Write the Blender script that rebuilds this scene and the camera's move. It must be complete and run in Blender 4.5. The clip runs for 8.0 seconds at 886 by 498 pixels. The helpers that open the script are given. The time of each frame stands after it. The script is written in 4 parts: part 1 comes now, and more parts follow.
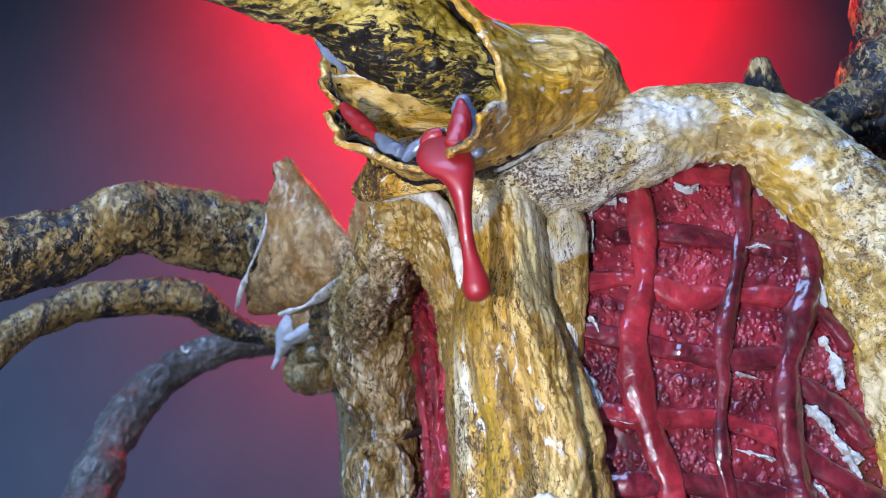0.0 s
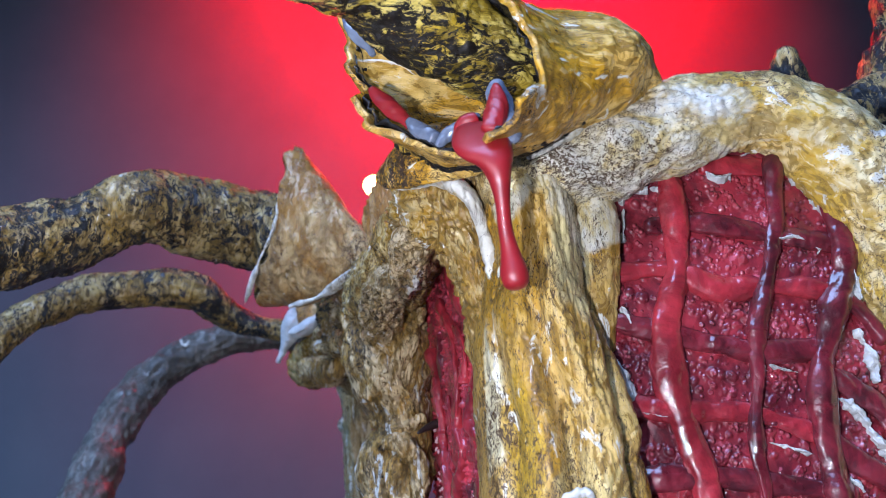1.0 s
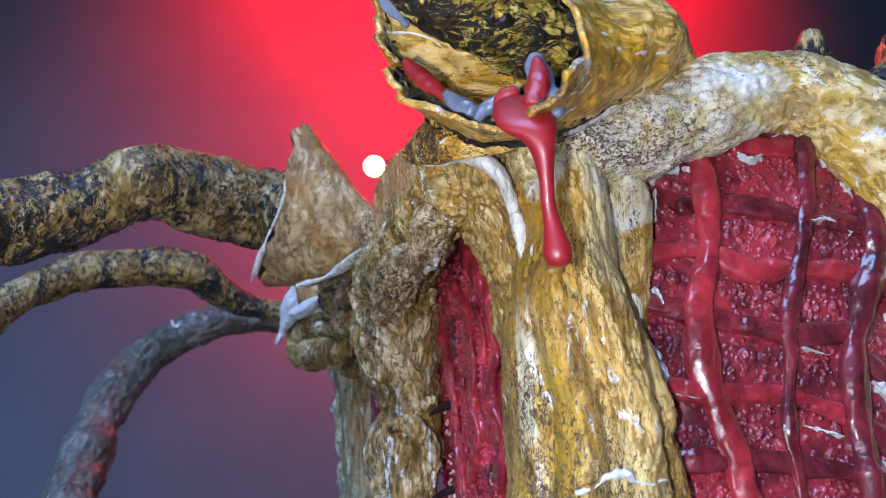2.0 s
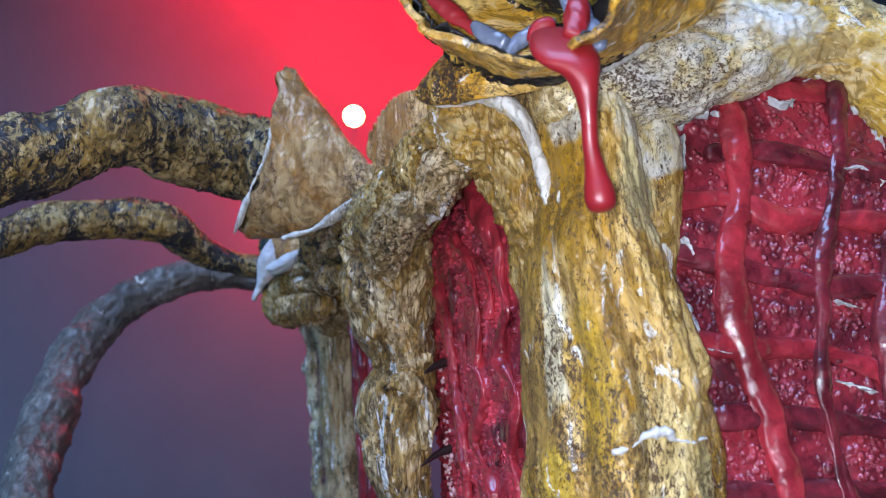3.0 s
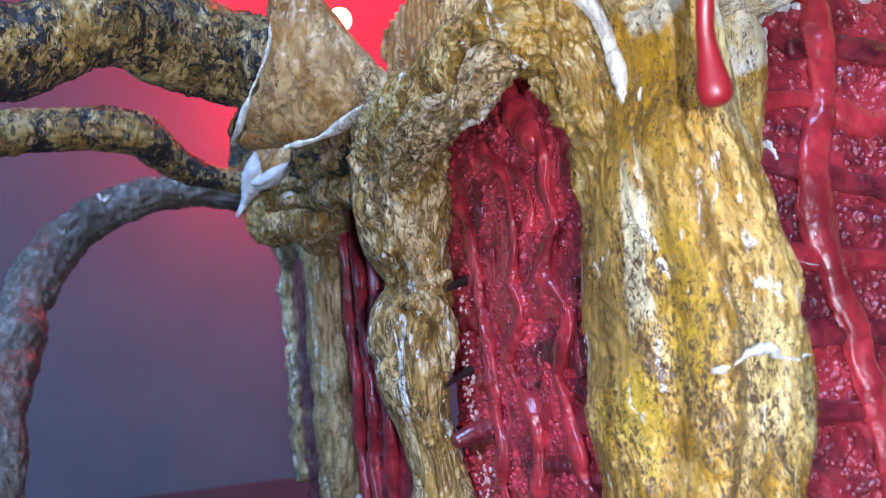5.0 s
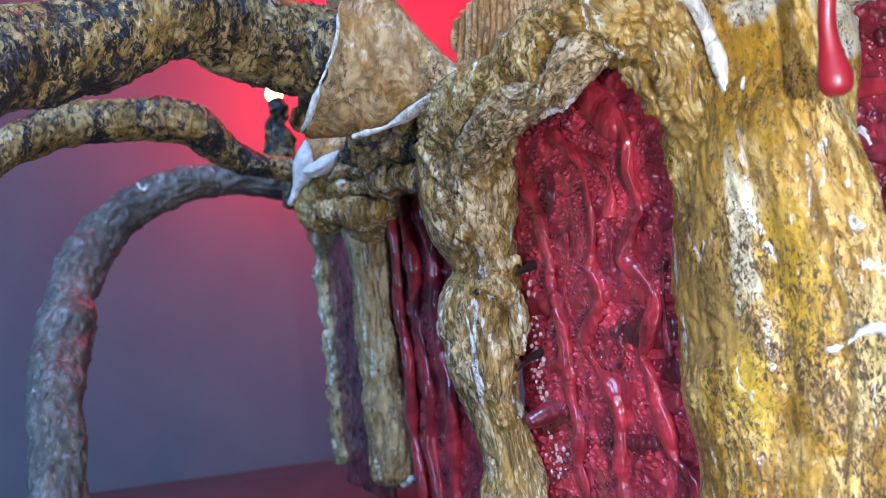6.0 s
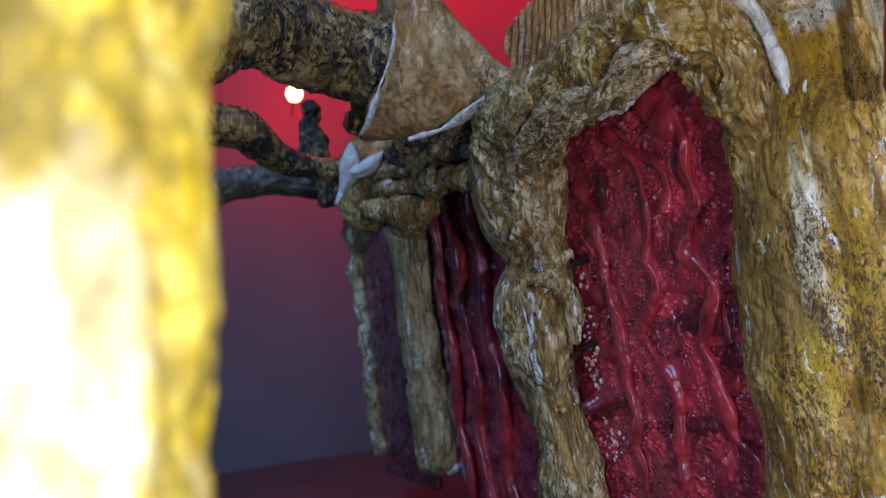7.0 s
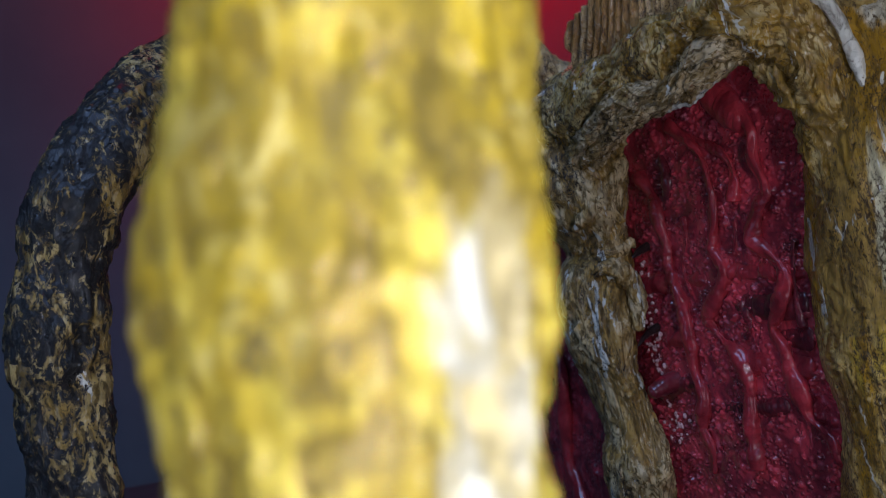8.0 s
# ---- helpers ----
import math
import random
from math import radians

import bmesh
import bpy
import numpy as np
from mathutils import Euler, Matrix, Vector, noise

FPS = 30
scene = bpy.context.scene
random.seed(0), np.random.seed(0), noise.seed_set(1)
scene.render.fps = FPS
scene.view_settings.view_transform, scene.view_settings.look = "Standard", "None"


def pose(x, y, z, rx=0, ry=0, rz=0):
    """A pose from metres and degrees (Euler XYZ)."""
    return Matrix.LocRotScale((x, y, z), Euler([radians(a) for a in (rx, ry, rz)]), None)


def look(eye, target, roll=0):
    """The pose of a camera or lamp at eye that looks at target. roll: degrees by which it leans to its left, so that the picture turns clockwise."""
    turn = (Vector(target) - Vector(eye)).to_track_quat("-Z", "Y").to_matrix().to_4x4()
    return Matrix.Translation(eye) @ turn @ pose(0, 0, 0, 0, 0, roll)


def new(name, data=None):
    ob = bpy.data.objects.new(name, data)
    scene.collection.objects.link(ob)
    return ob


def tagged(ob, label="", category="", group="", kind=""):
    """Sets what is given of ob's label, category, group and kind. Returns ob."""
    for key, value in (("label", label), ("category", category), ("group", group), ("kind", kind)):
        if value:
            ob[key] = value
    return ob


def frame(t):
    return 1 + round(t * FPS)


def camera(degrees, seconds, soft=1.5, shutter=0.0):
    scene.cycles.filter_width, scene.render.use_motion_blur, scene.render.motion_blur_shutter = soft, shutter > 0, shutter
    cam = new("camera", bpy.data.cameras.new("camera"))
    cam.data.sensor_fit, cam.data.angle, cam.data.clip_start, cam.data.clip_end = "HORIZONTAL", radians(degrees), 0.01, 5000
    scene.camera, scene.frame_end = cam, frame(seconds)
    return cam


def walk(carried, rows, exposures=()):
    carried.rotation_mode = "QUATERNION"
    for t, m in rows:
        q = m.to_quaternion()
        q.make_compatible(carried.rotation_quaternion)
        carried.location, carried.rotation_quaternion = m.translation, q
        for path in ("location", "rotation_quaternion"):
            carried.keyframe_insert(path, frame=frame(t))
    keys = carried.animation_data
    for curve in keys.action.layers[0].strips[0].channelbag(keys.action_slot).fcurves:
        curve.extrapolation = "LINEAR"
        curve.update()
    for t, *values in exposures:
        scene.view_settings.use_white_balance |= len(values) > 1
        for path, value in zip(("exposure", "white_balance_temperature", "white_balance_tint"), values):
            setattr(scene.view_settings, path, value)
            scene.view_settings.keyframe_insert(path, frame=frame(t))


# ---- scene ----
cam = camera(53.0, 8.0, soft=0.5)
cam.data.dof.use_dof = True
cam.data.dof.focus_distance = 0.37
cam.data.dof.aperture_fstop = 17.0
METRES, EYE, TILT, LEAN, TURN = 0.24, 0.857, 18.0, 5.0, 0.0
ROWS = [
    (0.0, 0.0, 0.0, 0.0, 0.0, 0.0, 0.0),
    (0.5, -0.0273, 0.0177, -0.0056, -0.23, 0.04, -0.18),
    (1.0, -0.0691, 0.0325, -0.0128, -0.91, -0.21, -0.32),
    (1.5, -0.1083, 0.038, -0.0204, -1.46, -0.44, -0.71),
    (3.0, -0.2542, 0.1591, -0.0556, -5.78, -3.47, -1.58),
    (3.5, -0.2834, 0.2097, -0.0712, -7.12, -5.02, -1.82),
    (4.0, -0.3223, 0.2511, -0.0838, -8.47, -6.17, -2.06),
    (5.5, -0.4832, 0.3128, -0.0952, -10.32, -8.97, -1.78),
    (6.0, -0.5748, 0.296, -0.0894, -10.44, -9.31, -1.31),
    (6.5, -0.6501, 0.271, -0.0818, -10.51, -9.52, -0.8),
    (7.0, -0.7102, 0.2332, -0.0699, -10.56, -9.73, -0.2),
    (7.5, -0.7847, 0.2054, -0.0569, -10.46, -10.09, 0.45),
    (8.0, -0.8423, 0.2047, -0.0481, -10.19, -10.55, 1.18),
]
walk(cam, [(t, pose(0, 0, EYE, TILT, LEAN, TURN) @ pose(METRES * x, METRES * y, METRES * z, 90 + pitch, roll, yaw)) for t, x, y, z, yaw, pitch, roll in ROWS],
     [(0.0, 0.05), (1.5, 0.0), (3.0, -0.05), (4.2, 0.1), (5.5, 0.33), (6.4, 0.33), (6.8, -0.25), (7.0, -0.95), (7.5, -1.7), (8.0, -1.7)])

# ---- light: a phone torch beside the lens (two lamps), red wall washers, a blue washer, red bulbs, an added blue fill ----
LIFT = 0.607                     # table height over the sculpture's own zero
world = bpy.data.worlds.new("world")
scene.world = world
world.use_nodes = True
world.node_tree.nodes["Background"].inputs[0].default_value = (0.25, 0.35, 0.6, 1)
world.node_tree.nodes["Background"].inputs[1].default_value = 0.02


def lamp(name, kind, place, power, colour, size, target=None, spread=None):
    data = bpy.data.lights.new(name, kind)
    data.energy, data.color = power, colour
    if kind == "AREA":
        data.size, data.shape = size, "DISK"
        if spread:
            data.spread = radians(spread)
    else:
        data.shadow_soft_size = size
    if kind == "SPOT":
        data.spot_size, data.spot_blend = radians(spread), 1.0
    ob = new(name, data)
    ob.matrix_world = look(place, target) if target else Matrix.Translation(place)
    return ob


lamp("torch_light", "POINT", (-0.080, 0.008, 0.243 + LIFT), 5.7, (0.86, 0.94, 1.18), 0.004)
# The same torch again at its later place, added to light the left side
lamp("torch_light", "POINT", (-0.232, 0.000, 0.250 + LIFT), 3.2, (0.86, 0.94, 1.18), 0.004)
# Added blue fill with no fitting behind it, lifts the dark parts
lamp("blue_fill_light", "AREA", (-0.45, -0.30, 1.85 + LIFT), 44.0, (0.33, 0.52, 1.0), 1.8, (-0.12, 0.45, 0.3 + LIFT), 110)
lamp("red_washer_light", "SPOT", (0.26, 1.08, 1.62 + LIFT), 950, (1.0, 0.0015, 0.008), 0.05, (0.21, 1.5, 1.45 + LIFT), 114)
lamp("red_bulb_light", "POINT", (-0.105, 1.392, 0.70 + LIFT), 3.5, (1.0, 0.004, 0.008), 0.05)
lamp("blue_floor_light", "SPOT", (-1.30, 0.60, 0.35 + LIFT), 40, (0.18, 0.52, 1.0), 0.25, (-0.30, 1.5, 0.30 + LIFT), 110)


# ---- materials ----
class Nodes:
    def __init__(self, name):
        self.mat = bpy.data.materials.new(name)
        self.mat.use_nodes = True
        self.tree = self.mat.node_tree
        self.out = self.tree.nodes["Principled BSDF"]
        self.coord = self.tree.nodes.new("ShaderNodeTexCoord").outputs["Object"]

    def link(self, a, b):
        self.tree.links.new(a, b)

    def stretch(self, scale):
        n = self.tree.nodes.new("ShaderNodeMapping")
        n.inputs["Scale"].default_value = scale
        self.link(self.coord, n.inputs["Vector"])
        return n.outputs[0]

    def noise(self, scale, detail=5, rough=0.6, warp=0.0, at=None):
        n = self.tree.nodes.new("ShaderNodeTexNoise")
        n.inputs["Scale"].default_value, n.inputs["Detail"].default_value = scale, detail
        n.inputs["Roughness"].default_value, n.inputs["Distortion"].default_value = rough, warp
        self.link(at or self.coord, n.inputs["Vector"])
        return n.outputs[0]

    def cells(self, scale, feature="F1", at=None):
        n = self.tree.nodes.new("ShaderNodeTexVoronoi")
        n.feature = feature
        n.inputs["Scale"].default_value = scale
        self.link(at or self.coord, n.inputs["Vector"])
        return n.outputs["Distance"]

    def ramp(self, value, *stops):
        n = self.tree.nodes.new("ShaderNodeValToRGB")
        e = n.color_ramp.elements
        while len(e) < len(stops):
            e.new(0.5)
        for el, (p, c) in zip(e, stops):
            el.position = p
            el.color = (*c, 1) if isinstance(c, tuple) else (c, c, c, 1)
        self.link(value, n.inputs[0])
        return n.outputs[0]

    def mix(self, factor, a, b):
        n = self.tree.nodes.new("ShaderNodeMix")
        n.data_type = "RGBA"
        for v, s in ((factor, n.inputs[0]), (a, n.inputs[6]), (b, n.inputs[7])):
            if isinstance(v, tuple):
                s.default_value = (*v, 1)
            elif isinstance(v, float):
                s.default_value = v
            else:
                self.link(v, s)
        return n.outputs[2]

    def maths(self, op, a, b):
        n = self.tree.nodes.new("ShaderNodeMath")
        n.operation = op
        for v, s in ((a, n.inputs[0]), (b, n.inputs[1])):
            if isinstance(v, (int, float)):
                s.default_value = v
            else:
                self.link(v, s)
        return n.outputs[0]

    def near(self, centre, half_axes):
        """How far from a place on the sculpture, in units of the half axes."""
        m = self.tree.nodes.new("ShaderNodeMapping")
        m.inputs["Scale"].default_value = [1 / a for a in half_axes]
        m.inputs["Location"].default_value = [-(c - r) / a for c, r, a in zip(centre, (0.0, 0.5, 0.143), half_axes)]
        self.link(self.coord, m.inputs["Vector"])
        far = self.tree.nodes.new("ShaderNodeVectorMath")
        far.operation = "LENGTH"
        self.link(m.outputs[0], far.inputs[0])
        return far.outputs["Value"]

    def bump(self, height, strength, distance, under=None):
        n = self.tree.nodes.new("ShaderNodeBump")
        n.inputs["Strength"].default_value, n.inputs["Distance"].default_value = strength, distance
        self.link(height, n.inputs["Height"])
        if under:
            self.link(under, n.inputs["Normal"])
        return n.outputs[0]

    def done(self, colour, rough, normal=None, **more):
        for v, key in ((colour, "Base Color"), (rough, "Roughness")):
            if isinstance(v, tuple):
                self.out.inputs[key].default_value = (*v, 1)
            elif isinstance(v, float):
                self.out.inputs[key].default_value = v
            else:
                self.link(v, self.out.inputs[key])
        if normal:
            self.link(normal, self.out.inputs["Normal"])
            self.link(normal, self.out.inputs["Coat Normal"])
        for key, v in more.items():
            self.out.inputs[key.replace("_", " ")].default_value = v
        return self.mat


def bone(name, ochre, cream, grime, flakes, pale=0.6, swirl=0.8, streak=0.8, gloss=0.3, fine=480, relief=1.0, zone=None, grain=(1, 1, 0.55), patches=(), clump=0.95):
    """Painted modelling paste: ochre and cream coats, smeared brown glaze, rubbed dark paint in flakes, bits of bare
    white paste.
    A zone (centre, half axes) is turned a mottled white (crackled primer on pillar and arch); patches (centre, half
    axes, colour) are other coats, brushed on."""
    n = Nodes(name)
    along = n.stretch(grain)
    long = n.stretch(tuple(0.73 * v if v < 1 else v for v in grain))
    half = tuple(0.5 * a + 0.5 * b for a, b in zip(ochre, cream))
    glaze = tuple(0.36 * a + 0.64 * b for a, b in zip(ochre, grime))
    stain = tuple(0.62 * a + 0.38 * b for a, b in zip(ochre, grime))
    broad = n.noise(42, 7, 0.56, 0.8 + swirl, along)
    strokes = n.noise(150, 8, 0.62, 0.8 + swirl, long)
    tone = n.noise(30, 8, 0.55, swirl, along)
    patch = n.noise(16, 9, 0.72, 0.6, along)
    flake = n.noise(fine, 10, 0.76, 1.2, along)
    veins = n.maths("ABSOLUTE", n.maths("SUBTRACT", n.noise(95, 9, 0.68, 1.0, along), 0.5), 0.0)
    coat = n.ramp(tone, (0.44, ochre), (0.49, half), (0.54, cream))
    coat = n.mix(n.ramp(broad, (0.42, streak), (0.52, 0.0)), coat, stain)
    coat = n.mix(n.ramp(strokes, (0.445, streak), (0.48, 0.0)), coat, glaze)
    coat = n.mix(n.ramp(strokes, (0.58, 0.0), (0.61, 0.7)), coat, tuple(0.08 + 0.90 * v for v in cream))
    dark = n.maths("ADD", flake, n.maths("MULTIPLY", n.maths("SUBTRACT", patch, 0.5), clump))
    ragged = n.maths("MULTIPLY", n.maths("SUBTRACT", n.noise(60, 8, 0.66, 1.2, long), 0.5), 2.6)
    for centre, half_axes, paint in patches:
        inside = n.ramp(n.maths("ADD", n.near(centre, half_axes), ragged), (0.72, 0.9), (1.0, 0.0))
        coat = n.mix(inside, coat, n.mix(n.ramp(strokes, (0.42, 0.0), (0.58, 1.0)), tuple(0.72 * v for v in paint), paint))
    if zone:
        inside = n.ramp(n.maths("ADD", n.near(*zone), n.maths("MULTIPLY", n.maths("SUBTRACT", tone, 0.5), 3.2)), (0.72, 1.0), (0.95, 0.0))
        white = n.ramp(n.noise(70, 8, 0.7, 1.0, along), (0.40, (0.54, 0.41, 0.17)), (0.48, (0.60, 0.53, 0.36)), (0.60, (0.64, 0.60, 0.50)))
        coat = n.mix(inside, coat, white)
    bare = n.ramp(n.noise(95, 9, 0.62, 1.2, long), (pale, 0.0), (pale + 0.02, 1.0))
    coat = n.mix(bare, coat, (0.68, 0.65, 0.56))
    dirt = n.ramp(dark, (flakes, 0.0), (flakes + 0.02, 1.0))
    crack = n.ramp(veins, (0.004, 0.9), (0.012, 0.0))
    colour = n.mix(n.maths("MULTIPLY", crack, n.ramp(patch, (0.42, 0.0), (0.56, 1.0))), coat, grime)
    colour = n.mix(dirt, colour, grime)
    rough = n.ramp(n.noise(160, 5), (0.32, 0.8 * gloss), (0.68, 1.8 * gloss))
    normal = n.bump(broad, 0.35 * relief, 0.0045)
    normal = n.bump(n.ramp(veins, (0.0, 0.0), (0.03, 1.0)), 0.6 * relief, 0.0010, normal)
    normal = n.bump(strokes, 0.45 * relief, 0.0028, normal)
    normal = n.bump(n.maths("SUBTRACT", 1.0, dirt), 0.5 * relief, 0.0005, normal)
    return n.done(colour, rough, normal, Specular_IOR_Level=0.3, Coat_Weight=0.4, Coat_Roughness=0.14)


def flesh(name, dark, bright, pale=0.62, pebble=0.5, coat=0.85, relief=1.0):
    """Lacquered red paste: wine-dark hollows, bright and pinkish swellings, bead tops with gloss painted in as paler
    pink.
    """
    n = Nodes(name)
    colour = n.ramp(n.noise(60, 8, 0.7, 0.8), (0.40, dark), (0.5, tuple(0.5 * (a + b) for a, b in zip(dark, bright))), (0.60, bright))
    colour = n.mix(n.ramp(n.noise(140, 6, 0.65), (pale, 0.0), (pale + 0.05, 0.7)), colour, (0.60, 0.13, 0.18))
    colour = n.mix(n.ramp(n.noise(26, 5, 0.6, 0.6), (0.50, 0.0), (0.62, 0.55)), colour, tuple(0.45 * v for v in dark))
    drops = n.cells(360)
    clusters = n.ramp(n.noise(75, 3, 0.5), (0.46, 0.0), (0.56, 1.0))
    dome = n.maths("MULTIPLY", n.ramp(drops, (0.0, 1.0), (0.16, 0.92), (0.30, 0.62), (0.42, 0.0)), clusters)
    # gloss on the bead tops, put into the colour as lighter pink
    colour = n.mix(n.maths("MULTIPLY", n.ramp(drops, (0.10, 0.55 * pebble), (0.36, 0.0)), clusters), colour, (0.58, 0.12, 0.14))
    normal = n.bump(dome, pebble, 0.0011)
    normal = n.bump(n.noise(150, 4, 0.5), 0.25 * relief, 0.0014, normal)
    normal = n.bump(n.noise(650, 3, 0.5), 0.2 * relief, 0.0005, normal)
    return n.done(colour, n.ramp(n.noise(90, 4), (0.35, 0.25), (0.65, 0.45)), normal, Specular_IOR_Level=0.3, Coat_Weight=coat, Coat_Roughness=0.04)


def plain(name, a, b, scale, rough, relief=0.3, depth=0.001, **more):
    n = Nodes(name)
    colour = n.ramp(n.noise(scale, 6, 0.65), (0.35, a), (0.65, b))
    return n.done(colour, rough, n.bump(n.noise(scale * 5, 6, 0.65), relief, depth), **more)


coats = (((0.010, 0.345, 0.300), (0.012, 0.022, 0.075), (0.38, 0.215, 0.03)),
         ((0.0185, 0.322, 0.349), (0.0089, 0.03, 0.0353), (0.4, 0.215, 0.018)),
         ((0.0058, 0.345, 0.2856), (0.0057, 0.03, 0.0628), (0.42, 0.25, 0.06)),
         ((0.0109, 0.322, 0.2931), (0.0053, 0.03, 0.0266), (0.64, 0.56, 0.34)),
         ((0.0189, 0.322, 0.2746), (0.0067, 0.03, 0.03), (0.54, 0.32, 0.03)),
         ((0.0441, 0.322, 0.3379), (0.0103, 0.03, 0.0281), (0.54, 0.45, 0.22)),
         ((0.0359, 0.322, 0.2471), (0.0148, 0.03, 0.026), (0.62, 0.46, 0.18)),
         ((0.0483, 0.322, 0.2443), (0.0045, 0.03, 0.0262), (0.42, 0.34, 0.14)),
         ((0.0046, 0.322, 0.2418), (0.0077, 0.03, 0.0153), (0.58, 0.38, 0.04)),
         ((0.0257, 0.322, 0.3748), (0.0076, 0.03, 0.0133), (0.60, 0.55, 0.42)))
primed = ((0.072, 0.318, 0.382), (0.052, 0.07, 0.034))
yellow_bone = bone("yellow_bone", (0.5, 0.259, 0.018), (0.62, 0.41, 0.13), (0.074, 0.042, 0.018), 0.558, 0.615, 1.0, 0.85, 0.26, 760, 0.7, primed, (1, 1, 0.4), coats, 0.55)
# the zone here is a narrow whitish streak down the near limb
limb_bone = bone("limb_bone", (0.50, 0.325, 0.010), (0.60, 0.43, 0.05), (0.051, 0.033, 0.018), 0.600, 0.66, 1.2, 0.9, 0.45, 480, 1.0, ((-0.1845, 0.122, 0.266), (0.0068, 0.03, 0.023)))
lip_bone = bone("lip_bone", (0.37, 0.202, 0.025), (0.5, 0.357, 0.14), (0.051, 0.032, 0.018), 0.610, 0.62, 1.9, 0.95, 0.22, 480, 0.7)
arch_bone = bone("arch_bone", (0.58, 0.357, 0.05), (0.72, 0.583, 0.32), (0.081, 0.048, 0.024), 0.572, 0.64, 0.9, 0.75, 0.42, 820, 0.7, primed, (0.65, 1, 0.85), (), 0.6)
brown_bone = bone("brown_bone", (0.44, 0.249, 0.055), (0.66, 0.486, 0.253), (0.036, 0.024, 0.017), 0.605, 0.60, 2.2, 0.95, 0.3, 440, 1.2, None, (1, 1, 0.35))
cone_bone = bone("cone_bone", (0.42, 0.211, 0.055), (0.6, 0.395, 0.17), (0.118, 0.063, 0.028), 0.60, 0.66, 0.5, 0.55, 0.24, 800)
grey_bone = bone("grey_bone", (0.42, 0.28, 0.11), (0.56, 0.44, 0.24), (0.07, 0.05, 0.03), 0.60, 0.62, 0.8, 0.85, 0.3, 480, 0.8, None, (1, 1, 0.25))
dark_bone = bone("dark_bone", (0.34, 0.21, 0.05), (0.48, 0.34, 0.13), (0.014, 0.013, 0.013), 0.490, 0.66, 1.4, 0.95, 0.3, 230)
# Colours drawn towards the wall's: the haze over the far limb is painted in
weathered_bone = bone("weathered_bone", (0.12, 0.105, 0.085), (0.19, 0.175, 0.15), (0.06, 0.055, 0.05), 0.62, 0.66, 0.9, 0.85)
crust_bone = bone("crust_bone", (0.38, 0.235, 0.075), (0.58, 0.432, 0.24), (0.070, 0.046, 0.022), 0.605, 0.60, 2.2, 0.9, 0.2, 420, 1.2, None, (1, 0.4, 1))
cup_bone = bone("cup_bone", (0.6, 0.31, 0.025), (0.72, 0.47, 0.14), (0.048, 0.028, 0.017), 0.610, 0.615, 1.0, 0.8, 0.26, 560, 0.5, None, (0.5, 1, 1))
gilded_bone = bone("gilded_bone", (0.54, 0.36, 0.03), (0.68, 0.52, 0.13), (0.014, 0.011, 0.009), 0.520, 0.68, 1.8, 0.95, 0.3, 250, 0.8, None, (0.4, 0.7, 1))
lining_bone = bone("lining_bone", (0.46, 0.28, 0.03), (0.62, 0.42, 0.12), (0.012, 0.010, 0.010), 0.36, 0.68, 1.4, 0.9, 0.3, 260, 0.6)
meat = flesh("meat", (0.16, 0.015, 0.025), (0.56, 0.046, 0.064), 0.60, 0.9, 1.0, 1.1)
dark_meat = flesh("dark_meat", (0.10, 0.011, 0.018), (0.34, 0.029, 0.042), 0.60, 0.9, 1.0, 0.8)
strand_red = flesh("strand_red", (0.21, 0.015, 0.022), (0.43, 0.031, 0.042), 0.72, 0.06, 1.0, 1.5)
strand_dark = flesh("strand_dark", (0.06, 0.008, 0.012), (0.20, 0.018, 0.028), 0.74, 0.06, 1.0, 1.5)
gel_red = plain("gel_red", (0.22, 0.008, 0.012), (0.31, 0.011, 0.016), 60, 0.46, 0.15, 0.0006, Coat_Weight=0.2, Coat_Roughness=0.12, Subsurface_Weight=0.1, Subsurface_Radius=(0.004, 0.001, 0.001))
gel_clear = plain("gel_clear", (0.09, 0.11, 0.16), (0.21, 0.24, 0.30), 40, 0.2, 0.1, 0.0005, Coat_Weight=0.6, Subsurface_Weight=0.2, Subsurface_Radius=(0.004, 0.004, 0.004))
white_paste = plain("white_paste", (0.36, 0.36, 0.35), (0.60, 0.59, 0.56), 70, 0.4, 0.4, 0.001)
seam_paste = bone("seam_paste", (0.58, 0.46, 0.24), (0.66, 0.66, 0.62), (0.16, 0.10, 0.05), 0.66, 0.46, 0.8, 0.3)
bead_pink = plain("bead_pink", (0.40, 0.12, 0.14), (0.70, 0.50, 0.48), 400, 0.2, 0.1, 0.0003)
black_paint = plain("black_paint", (0.012, 0.008, 0.008), (0.03, 0.015, 0.013), 90, 0.3, 0.4, 0.001)
wall_paint = plain("wall_paint", (0.065, 0.068, 0.078), (0.082, 0.085, 0.095), 3, 0.75, 0.15, 0.002)
booth_paint = plain("booth_paint", (0.03, 0.03, 0.032), (0.05, 0.05, 0.055), 3, 0.8, 0.15, 0.002)
floor_paint = plain("floor_paint", (0.10, 0.10, 0.11), (0.16, 0.16, 0.17), 6, 0.6)
table_paint = plain("table_paint", (0.025, 0.026, 0.030), (0.045, 0.046, 0.052), 12, 0.75)
bulb = Nodes("bulb_glow").done((1.0, 0.8, 0.5), 0.3, Emission_Color=(1.0, 0.62, 0.22, 1), Emission_Strength=14.0)
bulb_cap = plain("bulb_cap", (0.02, 0.02, 0.02), (0.04, 0.035, 0.03), 60, 0.4)


